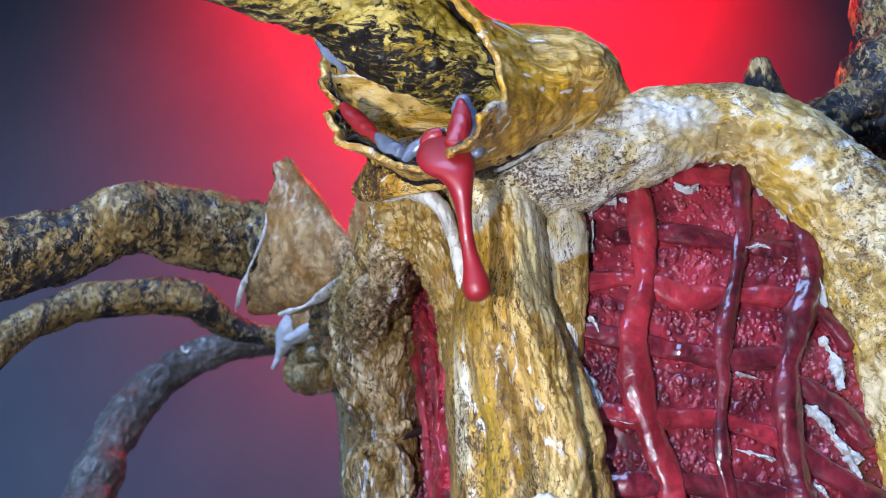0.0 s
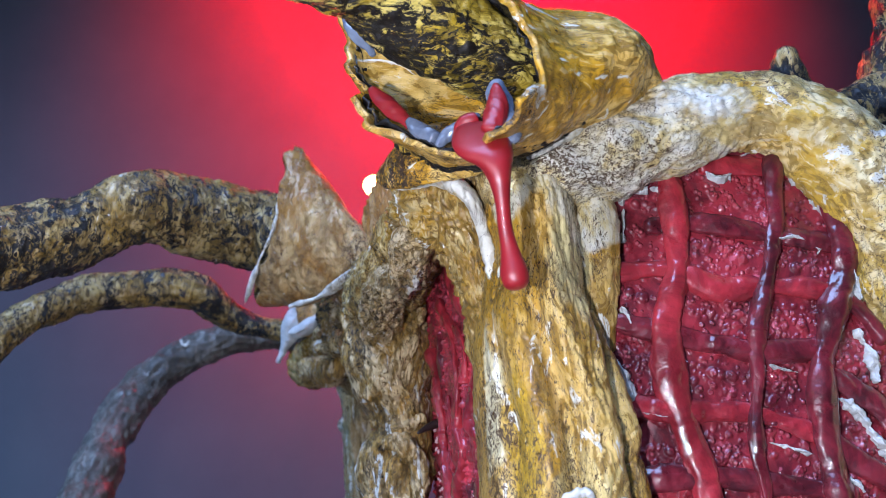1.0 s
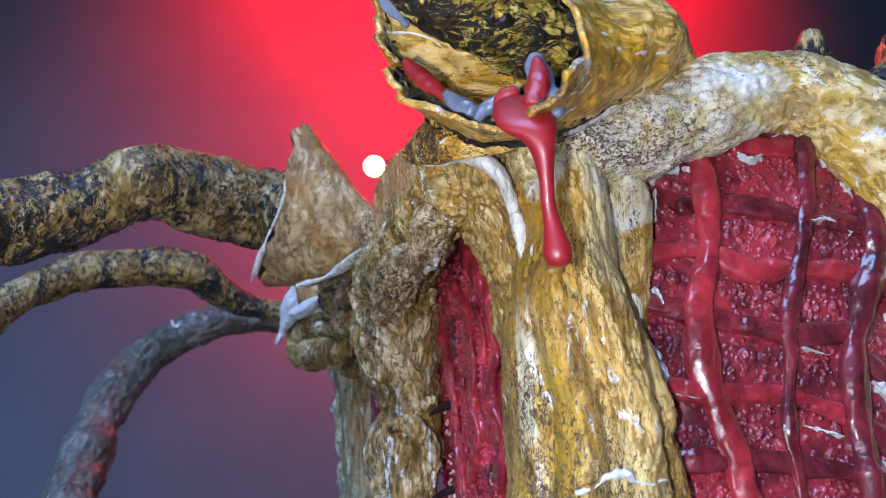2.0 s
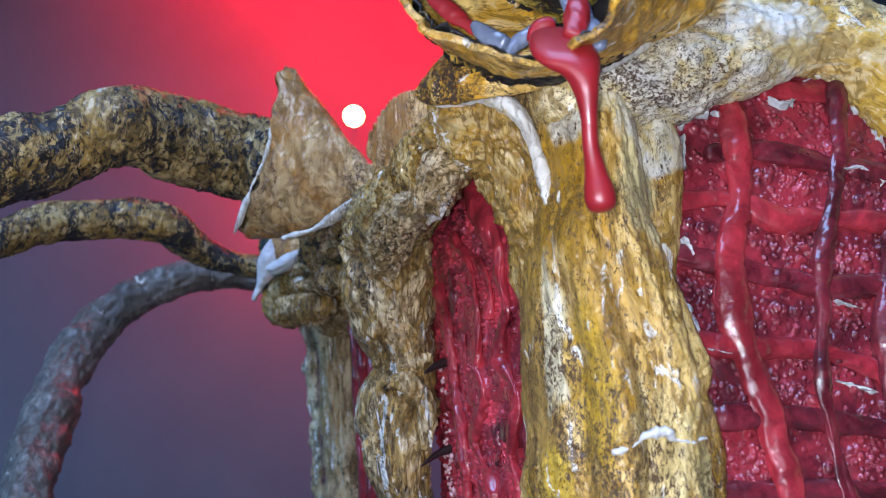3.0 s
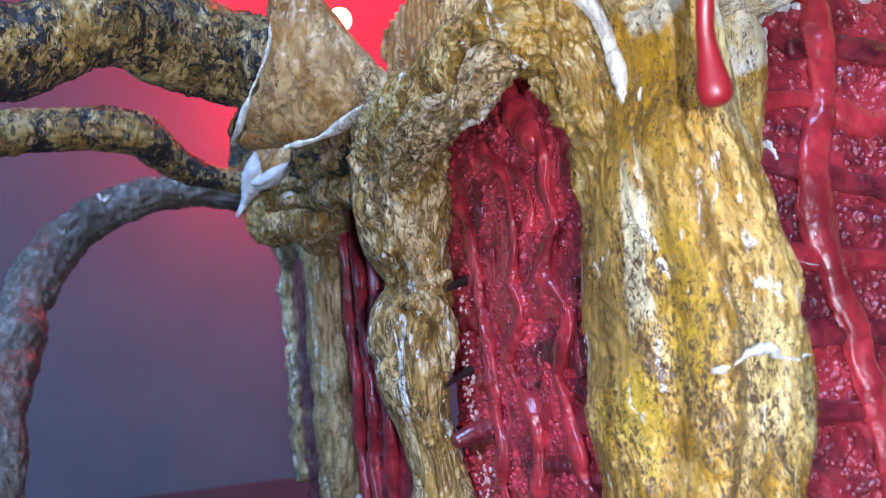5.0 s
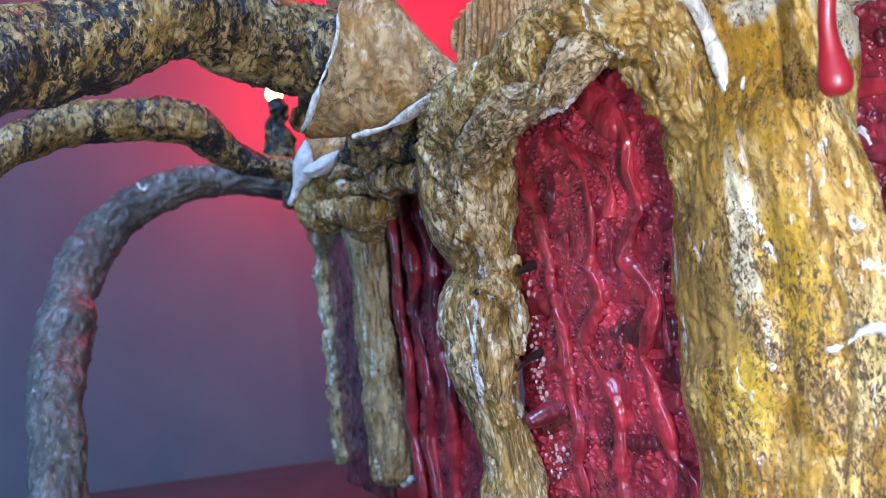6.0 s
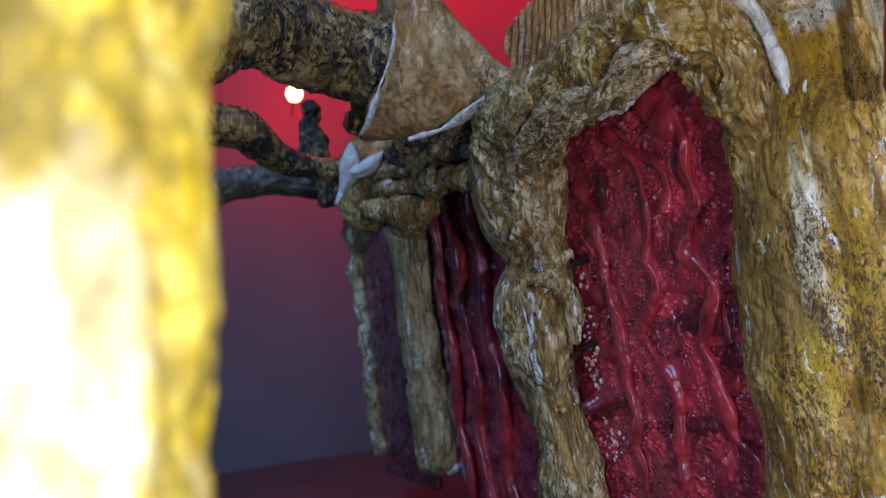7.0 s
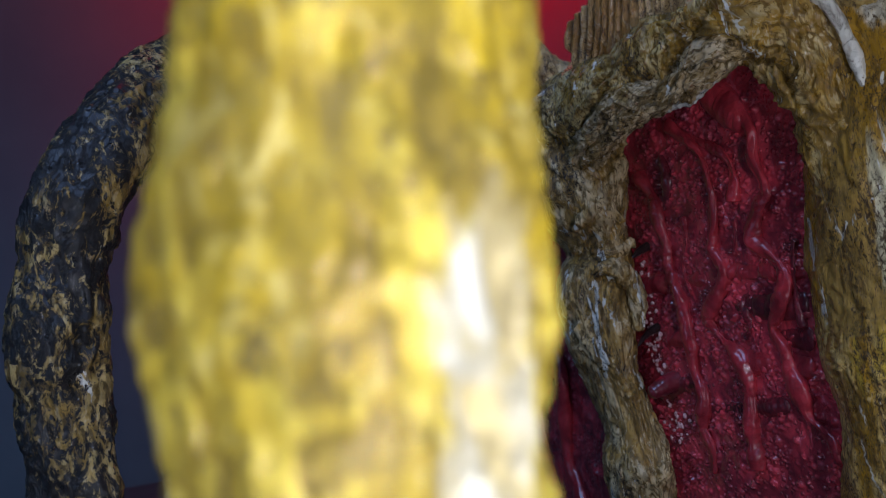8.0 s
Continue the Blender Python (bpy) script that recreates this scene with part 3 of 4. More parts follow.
side_strand("strand", [(0.4959, 0.3476), (0.4863, 0.33), (0.4856, 0.3189), (0.4824, 0.306), (0.4845, 0.2942), (0.4803, 0.2764), (0.4786, 0.2592), (0.4795, 0.2411), (0.4758, 0.2259), (0.4814, 0.2117), (0.4783, 0.2006), (0.4795, 0.188)], 0.0036, 0.0042, 205, strand_red)
for k, (path, r) in enumerate((([(0.4749, 0.3521), (0.4723, 0.3392), (0.4788, 0.3271), (0.4879, 0.322)], 0.003),
                               ([(0.4292, 0.3087), (0.4302, 0.2993), (0.4334, 0.2926)], 0.0026),
                               ([(0.3939, 0.2937), (0.3984, 0.2835), (0.4, 0.2663), (0.3996, 0.2556)], 0.0024),
                               ([(0.4664, 0.318), (0.4671, 0.305), (0.4734, 0.2927), (0.4712, 0.2794)], 0.0022),
                               ([(0.4343, 0.2713), (0.4327, 0.2594), (0.4379, 0.2538)], 0.0022),
                               ([(0.4478, 0.3541), (0.4281, 0.3399), (0.424, 0.328), (0.427, 0.3167)], 0.003))):
    side_strand("strand", path, r, 0.0034, 260 + k, strand_red if k % 2 else strand_dark)
side_strand("lump", [(0.4347, 0.3851), (0.4299, 0.374), (0.4199, 0.3607), (0.4101, 0.3481)], 0.008, 0.003, 209, strand_red)
for k, (path, r) in enumerate((([(0.4453, 0.2862), (0.4158, 0.2823), (0.3926, 0.2805)], 0.0046),
                               ([(0.4481, 0.2703), (0.4218, 0.2678), (0.3951, 0.2645)], 0.004),
                               ([(0.4499, 0.2408), (0.4241, 0.2418), (0.3996, 0.2375)], 0.0044),
                               ([(0.5237, 0.2263), (0.4928, 0.2335), (0.4704, 0.232)], 0.004),
                               ([(0.5055, 0.2552), (0.486, 0.258), (0.4687, 0.2586)], 0.0036),
                               ([(0.4188, 0.2541), (0.4069, 0.2519), (0.3963, 0.2507)], 0.0036),
                               ([(0.5202, 0.2868), (0.4996, 0.2875), (0.4589, 0.2845)], 0.0034),
                               ([(0.4763, 0.2205), (0.4554, 0.2202), (0.4183, 0.2231)], 0.004))):
    side_strand("band", path, r, 0.002, 220 + k, strand_dark if k % 2 else strand_red)


def deep_point(u, v):
    y = 0.545 + u * 0.18
    z = 0.155 + v * 0.235
    x = -0.028 - 0.1 * (y - 0.545) - 0.004 * np.sin(np.pi * u)
    return np.stack((x, y, z), 1), np.tile((-0.995, -0.1, 0.0), (len(u), 1))


panel = part("panel", *sheet(deep_point, 110, 160, 0.006, pebbly([1, 2], 260, 35, 0.0026)), meat, body, "glossy raw red flesh panel")
for k, y in enumerate((0.60, 0.645, 0.69)):
    rows = [(-0.028 - 0.1 * (y - 0.545) - 0.006, y + 0.008 * math.sin(2.1 * j + k), 0.385 - 0.028 * j, 0.006, 0.004) for j in range(9)]
    part("strand", *tube(rows, 120, 26, 240 + k, 0.0015, 0.0005, 0.0002, side=(0, 1, 0)), strand_red, panel)

def last_point(u, v):
    y = 0.74 + u * 0.17
    z = 0.17 + v * 0.225
    x = -0.066 - 0.1 * (y - 0.74)
    return np.stack((x, y, z), 1), np.tile((-0.995, -0.1, 0.0), (len(u), 1))


part("panel", *sheet(last_point, 80, 110, 0.006, pebbly([1, 2], 220, 45, 0.0026)), strand_dark, body, "dark red flesh panel")

for k, (path, r) in enumerate((([(-0.056, 0.515, 0.378), (-0.047, 0.500, 0.358), (-0.034, 0.493, 0.340), (-0.020, 0.494, 0.322)], 0.0040), ([(-0.010, 0.500, 0.372), (-0.018, 0.493, 0.352), (-0.034, 0.494, 0.334), (-0.046, 0.502, 0.322)], 0.0034),
                               ([(-0.042, 0.516, 0.313), (-0.028, 0.502, 0.308), (-0.013, 0.506, 0.313)], 0.0042), ([(-0.046, 0.513, 0.288), (-0.034, 0.499, 0.300), (-0.019, 0.500, 0.290), (-0.020, 0.501, 0.264)], 0.0036),
                               ([(-0.048, 0.515, 0.272), (-0.040, 0.503, 0.252), (-0.028, 0.503, 0.232)], 0.0034), ([(-0.030, 0.498, 0.364), (-0.040, 0.498, 0.352), (-0.038, 0.497, 0.342), (-0.028, 0.495, 0.347)], 0.0030),
                               ([(-0.030, 0.470, 0.400), (-0.026, 0.452, 0.394), (-0.020, 0.440, 0.381)], 0.0040), ([(-0.036, 0.492, 0.400), (-0.034, 0.478, 0.391), (-0.024, 0.470, 0.380)], 0.0042), ([(-0.022, 0.420, 0.396), (-0.020, 0.405, 0.385), (-0.012, 0.396, 0.379)], 0.0032))):
    part("fold", *tube([(*q, r * (0.5 if m in (0, len(path) - 1) else 1.0)) for m, q in enumerate(path)], 90, 40, 300 + k, 0.0022, 0.0012, 0.0005, freq=1.5, warp=0.008), brown_bone, body)
part("crust", *tube([(0.002, 0.362, 0.371, 0.003), (-0.012, 0.380, 0.374, 0.006), (-0.0155, 0.41, 0.3715, 0.0095), (-0.0235, 0.44, 0.3730, 0.0105), (-0.0315, 0.47, 0.369, 0.010), (-0.035, 0.500, 0.358, 0.010), (-0.032, 0.507, 0.344, 0.005)],
                    300, 160, 325, 0.0024, 0.0018, 0.0006, stretch=6, warp=0.010, cut_depth=0.9), crust_bone, body, "crumbled grey-brown crust on the arch")
part("fold", *tube([(-0.006, 0.392, 0.381, 0.003), (0.003, 0.382, 0.376, 0.0060), (0.008, 0.372, 0.365, 0.0075), (0.010, 0.366, 0.352, 0.0075), (0.012, 0.365, 0.335, 0.0065), (0.014, 0.366, 0.312, 0.003)],
                   140, 80, 327, 0.0028, 0.0020, 0.0007, stretch=3, warp=0.012), lip_bone, body)
part("thorn", *tube([(0.004, 0.512, 0.268, 0.0028), (-0.014, 0.505, 0.262, 0.0020), (-0.024, 0.497, 0.2565, 0.0005)], 40, 20, 321, 0.0003), black_paint, body, "small black thorn")
part("thorn", *tube([(0.006, 0.508, 0.312, 0.0030), (-0.010, 0.502, 0.307, 0.0022), (-0.018, 0.497, 0.303, 0.0006)], 40, 20, 322, 0.0003), black_paint, body, "small black thorn")
part("finger", *tube([(0.006, 0.500, 0.236, 0.0045), (-0.008, 0.500, 0.235, 0.0050), (-0.015, 0.499, 0.233, 0.0044), (-0.022, 0.498, 0.231, 0.003)], 50, 30, 323, 0.0010), strand_dark, body, "dark red stub")


bead_ball = bmesh.new()
bmesh.ops.create_icosphere(bead_ball, subdivisions=2, radius=1.0)
bead_mesh = bpy.data.meshes.new("bead")
bead_ball.to_mesh(bead_mesh)
bead_ball.free()
bead_mesh.polygons.foreach_set("use_smooth", [True] * len(bead_mesh.polygons))
bead_mesh.materials.append(bead_pink)


def bead_cluster(centre, spread, count, seed):
    """Pale beads strewn on the edge of the flesh."""
    rnd = random.Random(seed)
    for _ in range(count):
        y, z = rnd.gauss(centre[0], spread[0]), rnd.gauss(centre[1], spread[1])
        ob = new("bead", bead_mesh)
        ob.parent = panel_side
        r = rnd.uniform(0.0006, 0.0013)
        ob.location = Vector((side_x(y) - 0.0018 - rnd.random() * 0.001, y, z)) - ROOT
        ob.scale = (r, r, r * rnd.uniform(0.8, 1.6))


bead_cluster((0.5135, 0.2537), (0.0035, 0.01), 34, 1)
bead_cluster((0.5055, 0.2135), (0.005, 0.006), 26, 2)
bead_cluster((0.5084, 0.2857), (0.003, 0.012), 22, 3)

# joint cups
cup = part("cup", *funnel([((-0.003, 0.2945, 0.418), (-0.033, 0.024, 0.008), (-0.009, 0.013, 0.047)), ((0.014, 0.310, 0.412), (-0.034, 0.022, 0.002), (-0.003, 0.008, 0.037)),
                           ((0.047, 0.319, 0.417), (-0.024, 0.022, 0.0), (0.003, 0.004, 0.0275)), ((0.068, 0.324, 0.4185), (-0.012, 0.018, 0.0), (0.003, 0.004, 0.021)),
                           ((0.080, 0.327, 0.418), (-0.006, 0.012, 0.0), (0.002, 0.003, 0.014)), ((0.088, 0.331, 0.414), (-0.003, 0.006, 0.0), (0.0, 0.002, 0.006))], 130, 260, 0.0026, 61, 0.0022, 0.0003, 0.0060), cup_bone, body, "ochre bone cup with a torn rim")
part("lining", *funnel([((-0.001, 0.2965, 0.418), (-0.0305, 0.0225, 0.0075), (-0.0085, 0.012, 0.0435)), ((0.012, 0.314, 0.409), (-0.031, 0.020, 0.002), (-0.003, 0.007, 0.033)),
                           ((0.044, 0.322, 0.413), (-0.019, 0.018, 0.0), (0.0, 0.003, 0.022))], 80, 160, 0.001, 61, 0.003, 0.0014, 0.0060), lining_bone, cup, "black and gold painted inside")
upper_limb = [(0.040, 0.328, 0.418, 0.014), (0.006, 0.306, 0.433, 0.0185), (-0.020, 0.280, 0.445, 0.0214), (-0.046, 0.252, 0.4445, 0.0217), (-0.066, 0.232, 0.4415, 0.0200), (-0.074, 0.224, 0.4395, 0.0150)]
part("limb_root", *tube(upper_limb, 160, 130, 66, 0.0020, 0.0010, 0.0004, side=(0, 1, 0), stretch=3), gilded_bone, body, "bone limb root streaked in black and gold")
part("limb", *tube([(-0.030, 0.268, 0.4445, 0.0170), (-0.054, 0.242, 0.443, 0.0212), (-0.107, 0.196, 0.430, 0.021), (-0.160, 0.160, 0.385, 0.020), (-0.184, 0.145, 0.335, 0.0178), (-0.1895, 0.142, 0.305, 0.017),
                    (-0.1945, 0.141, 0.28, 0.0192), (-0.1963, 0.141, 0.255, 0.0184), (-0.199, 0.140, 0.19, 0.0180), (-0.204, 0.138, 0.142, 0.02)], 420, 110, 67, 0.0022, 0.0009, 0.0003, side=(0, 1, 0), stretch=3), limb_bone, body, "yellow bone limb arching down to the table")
part("cup", *funnel([((-0.096, 0.539, 0.443), (-0.004, 0.032, 0.004), (0.0165, -0.011, 0.047)), ((-0.085, 0.534, 0.4345), (-0.002, 0.030, 0.002), (0.014, -0.009, 0.041)),
                     ((-0.066, 0.527, 0.4245), (0.0, 0.026, 0.0), (0.008, -0.004, 0.034)), ((-0.048, 0.519, 0.4155), (0.0, 0.017, 0.0), (0.003, -0.002, 0.0195)),
                     ((-0.033, 0.512, 0.4095), (0.0, 0.011, 0.0), (0.0, 0.0, 0.0105)), ((-0.016, 0.515, 0.411), (0.0, 0.008, 0.0), (0.0, 0.002, 0.009))], 120, 200, 0.003, 71, 0.0018, 0.0005, 0.0045), cone_bone, body, "tan leathery bone cone with a white rim")
part("limb", *tube([(-0.060, 0.530, 0.430, 0.014), (-0.088, 0.542, 0.437, 0.0265), (-0.112, 0.543, 0.4425, 0.0240), (-0.138, 0.528, 0.447, 0.0215), (-0.17, 0.50, 0.447, 0.0195), (-0.205, 0.478, 0.424, 0.02), (-0.238, 0.44, 0.402, 0.019), (-0.262, 0.40, 0.366, 0.0165), (-0.277, 0.39, 0.33, 0.016),
                    (-0.282, 0.39, 0.29, 0.0155), (-0.283, 0.39, 0.25, 0.0155), (-0.286, 0.39, 0.18, 0.016), (-0.29, 0.39, 0.142, 0.018)], 420, 90, 73, 0.003, 0.0012, 0.0004, side=(0, 1, 0), stretch=2.5), dark_bone, body, "dark bone limb flecked with gold paint")
part("knob", *tube([(-0.066, 0.672, 0.420, 0.007), (-0.078, 0.673, 0.422, 0.013), (-0.090, 0.674, 0.418, 0.0170), (-0.101, 0.676, 0.412, 0.0135), (-0.107, 0.680, 0.405, 0.006)], 70, 60, 79, 0.0022, 0.0007, 0.0003, side=(0, 1, 0)), cone_bone, body, "smooth tan knob")
part("bracket", *tube([(-0.030, 0.540, 0.398, 0.018), (-0.048, 0.58, 0.401, 0.019), (-0.058, 0.62, 0.403, 0.019), (-0.068, 0.66, 0.403, 0.017), (-0.080, 0.69, 0.400, 0.012)], 140, 90, 81, 0.004, 0.0022, 0.0005, side=(1, 0, 0), warp=0.012), dark_bone, body)
for k, (path, mat) in enumerate((([(-0.086, 0.668, 0.400, 0.003), (-0.078, 0.640, 0.397, 0.0042), (-0.068, 0.600, 0.392, 0.0046), (-0.060, 0.560, 0.393, 0.0042), (-0.054, 0.522, 0.400, 0.003)], crust_bone),
                                 ([(-0.090, 0.676, 0.392, 0.004), (-0.080, 0.640, 0.384, 0.0055), (-0.066, 0.600, 0.377, 0.0062), (-0.054, 0.560, 0.370, 0.0060), (-0.046, 0.528, 0.362, 0.004)], brown_bone),
                                 ([(-0.104, 0.690, 0.386, 0.003), (-0.092, 0.660, 0.374, 0.0060), (-0.078, 0.630, 0.366, 0.0065), (-0.066, 0.600, 0.362, 0.003)], brown_bone))):
    part("fold", *tube(path, 110, 50, 330 + k, 0.0042, 0.0014, 0.0005, freq=1.2, warp=0.018), mat, body)
for path in ([(-0.1035, 0.668, 0.425, 0.0015), (-0.1055, 0.664, 0.415, 0.0050, 0.003), (-0.1075, 0.667, 0.405, 0.0065, 0.004), (-0.113, 0.672, 0.394, 0.0034), (-0.119, 0.675, 0.383, 0.001)],
             [(-0.108, 0.668, 0.405, 0.0030), (-0.100, 0.662, 0.403, 0.0058, 0.004), (-0.091, 0.660, 0.408, 0.0048, 0.004), (-0.083, 0.660, 0.415, 0.0015)]):
    part("bare_seam", *tube(path, 80, 40, 340, 0.0012, 0.0005, 0.0003, freq=1.5), white_paste, body, "bare white paste")
part("knuckle", *tube([(-0.110, 0.707, 0.378, 0.012), (-0.090, 0.697, 0.387, 0.019), (-0.06, 0.68, 0.392, 0.020), (-0.03, 0.66, 0.39, 0.018)], 90, 70, 83, 0.0035, 0.002, 0.0006, side=(0, 1, 0), warp=0.012), lip_bone, body)
part("limb", *tube([(-0.085, 0.69, 0.409, 0.006), (-0.13, 0.69, 0.415, 0.008), (-0.155, 0.685, 0.425, 0.0105), (-0.18, 0.665, 0.441, 0.014), (-0.215, 0.65, 0.443, 0.0125), (-0.262, 0.63, 0.432, 0.012), (-0.30, 0.61, 0.40, 0.012), (-0.33, 0.60, 0.34, 0.012),
                    (-0.34, 0.60, 0.25, 0.012), (-0.345, 0.60, 0.142, 0.014)], 260, 70, 89, 0.002, 0.0009, 0.0004, side=(0, 1, 0)), dark_bone, body, "dark bone limb flecked with gold paint")
part("spur", *tube([(-0.098, 0.895, 0.425, 0.019), (-0.106, 0.888, 0.450, 0.016), (-0.114, 0.886, 0.472, 0.013), (-0.115, 0.888, 0.488, 0.0125), (-0.119, 0.888, 0.502, 0.008), (-0.113, 0.89, 0.514, 0.005), (-0.117, 0.89, 0.528, 0.0015)], 90, 50, 91, 0.006, 0.0030, 0.0006), dark_bone, body)
part("limb", *tube([(-0.09, 0.90, 0.440, 0.012), (-0.15, 0.90, 0.457, 0.015), (-0.213, 0.88, 0.449, 0.016), (-0.262, 0.862, 0.420, 0.017), (-0.284, 0.825, 0.375, 0.018), (-0.290, 0.78, 0.325, 0.019), (-0.288, 0.73, 0.27, 0.018), (-0.283, 0.70, 0.205, 0.017), (-0.280, 0.69, 0.142, 0.018)],
                   220, 70, 97, 0.003, 0.0014, 0.0005, side=(0, 1, 0)), weathered_bone, body, "grey-brown weathered bone limb")
# the far corner: a dark joint and its limb
part("spur", *tube([(0.178, 0.395, 0.410, 0.022), (0.172, 0.386, 0.430, 0.013), (0.169, 0.378, 0.444, 0.007), (0.169, 0.374, 0.454, 0.003)], 60, 40, 131, 0.001, 0.0005, 0.0003), dark_bone, body)
part("limb", *tube([(0.13, 0.40, 0.405, 0.014), (0.17, 0.40, 0.415, 0.017), (0.21, 0.405, 0.425, 0.02), (0.245, 0.41, 0.442, 0.026), (0.272, 0.42, 0.48, 0.026), (0.284, 0.42, 0.53, 0.024), (0.33, 0.40, 0.54, 0.02), (0.38, 0.38, 0.48, 0.02), (0.40, 0.37, 0.35, 0.02), (0.41, 0.37, 0.142, 0.022)],
                   260, 80, 137, 0.003, 0.0012, 0.0004, side=(0, 1, 0)), dark_bone, body, "dark bone limb flecked with gold paint")

# wax drip and gel in the cup
def nearer(path):
    return [(0.985 * x, 0.985 * y, 0.25 + 0.985 * (z - 0.25), *r) for x, y, z, *r in path]


part("drip", *tube(nearer([(0.0128, 0.292, 0.386, 0.0050, 0.002), (0.0115, 0.287, 0.381, 0.0085, 0.0026), (0.0122, 0.2825, 0.374, 0.0100, 0.0034), (0.0148, 0.279, 0.3675, 0.0072, 0.0042), (0.0158, 0.279, 0.361, 0.0044), (0.0163, 0.281, 0.352, 0.0029), (0.0165, 0.284, 0.344, 0.0029), (0.0175, 0.286, 0.336, 0.0036), (0.0182, 0.287, 0.329, 0.0044), (0.0185, 0.287, 0.3238, 0.003)]), 150, 50, 141, 0.0010, cut_depth=0.0), gel_red, cup, "glossy red hanging drip")
for path, mat in (([(0.0215, 0.297, 0.405, 0.0015, 0.0008), (0.0205, 0.294, 0.398, 0.0032, 0.0012), (0.0212, 0.2895, 0.389, 0.0036, 0.0014), (0.0232, 0.284, 0.381, 0.0030, 0.0016), (0.0225, 0.280, 0.373, 0.0012)], gel_clear),
                  ([(0.0195, 0.2885, 0.399, 0.0006), (0.0192, 0.2860, 0.392, 0.0020, 0.0014), (0.0175, 0.2835, 0.385, 0.0032, 0.002), (0.0150, 0.2815, 0.377, 0.0040, 0.003)], gel_red),
                  ([(0.004, 0.291, 0.3815, 0.0008), (0.0068, 0.290, 0.3855, 0.0014, 0.0010), (0.0115, 0.290, 0.388, 0.0012, 0.001)], gel_red),
                  ([(-0.003, 0.293, 0.379, 0.0008), (0.001, 0.294, 0.3835, 0.0013, 0.001), (0.007, 0.293, 0.387, 0.0014, 0.001), (0.013, 0.291, 0.389, 0.001)], gel_clear),
                  ([(-0.025, 0.309, 0.412, 0.001), (-0.021, 0.308, 0.406, 0.0020, 0.0012), (-0.015, 0.305, 0.398, 0.0026, 0.0014), (-0.010, 0.302, 0.391, 0.0018, 0.0011), (-0.006, 0.299, 0.386, 0.001)], gel_red),
                  ([(-0.012, 0.2995, 0.393, 0.001), (-0.008, 0.297, 0.387, 0.0022, 0.0015), (-0.003, 0.293, 0.382, 0.0014)], gel_clear),
                  ([(-0.033, 0.314, 0.447, 0.001), (-0.029, 0.311, 0.438, 0.0026, 0.0015), (-0.025, 0.309, 0.430, 0.0020, 0.0014), (-0.023, 0.308, 0.425, 0.001)], gel_clear)):
    part("gel", *tube(nearer(path), 70, 30, 143, 0.0013, 0.0003, freq=2.5), mat, cup, "glossy red gel" if mat is gel_red else "bluish clear gel")
part("flap", *tube([(0.018, 0.318, 0.388, 0.010, 0.005), (0.000, 0.322, 0.390, 0.0115, 0.005), (-0.013, 0.332, 0.391, 0.011, 0.004), (-0.021, 0.343, 0.391, 0.007, 0.003), (-0.0255, 0.350, 0.391, 0.002)], 90, 60, 147, 0.0016, 0.0006, 0.0003, side=(0, 0, 1)), cup_bone, cup)

# white paste showing through
for k, path in enumerate(([(-0.019, 0.352, 0.3890, 0.0010), (-0.0076, 0.3475, 0.3885, 0.0036, 0.003), (0.0033, 0.3435, 0.3850, 0.0062, 0.0034), (0.0105, 0.3400, 0.3775, 0.0050, 0.0032), (0.0140, 0.3368, 0.3644, 0.0026, 0.0028), (0.0152, 0.3352, 0.3520, 0.0016, 0.0022), (0.0150, 0.334, 0.341, 0.0006)],
                          [(0.030, 0.304, 0.377, 0.001), (0.046, 0.312, 0.388, 0.0016), (0.064, 0.318, 0.399, 0.003), (0.080, 0.324, 0.408, 0.0065, 0.005), (0.094, 0.328, 0.411, 0.0045), (0.104, 0.33, 0.410, 0.001)],
                          [(-0.0890, 0.507, 0.4475, 0.0005), (-0.0940, 0.507, 0.4286, 0.0008), (-0.1025, 0.509, 0.4118, 0.0005), (-0.1095, 0.514, 0.3960, 0.0014), (-0.1145, 0.526, 0.391, 0.0006)],
                          [(-0.0885, 0.524, 0.3867, 0.0010), (-0.0684, 0.515, 0.3890, 0.0018, 0.0016), (-0.0527, 0.507, 0.3960, 0.0036, 0.0016), (-0.0400, 0.501, 0.4025, 0.0020, 0.0014), (-0.032, 0.497, 0.408, 0.001)])):
    part("bare_seam", *tube(path, 140, 44, 151 + k, 0.0009, 0.0003, 0.0002, freq=1.6, warp=0.003), seam_paste, body, "bare white paste")
part("crack", *tube([(x, y - 0.0004, z, r, 0.0012) for x, y, z, r in ((0.0195, 0.3108, 0.2543, 0.0003), (0.0245, 0.3108, 0.2553, 0.0007), (0.0285, 0.3098, 0.2572, 0.0005), (0.0300, 0.3078, 0.2588, 0.0008), (0.0364, 0.3076, 0.2591, 0.0006), (0.0385, 0.3082, 0.2567, 0.0008), (0.0442, 0.3088, 0.2555, 0.0006), (0.0495, 0.3115, 0.2565, 0.0004))],
                    140, 16, 158, 0.0008, 0.0006, 0.0004, freq=3, side=(0, 0, 1)), white_paste, body, "crack filled with white paste")
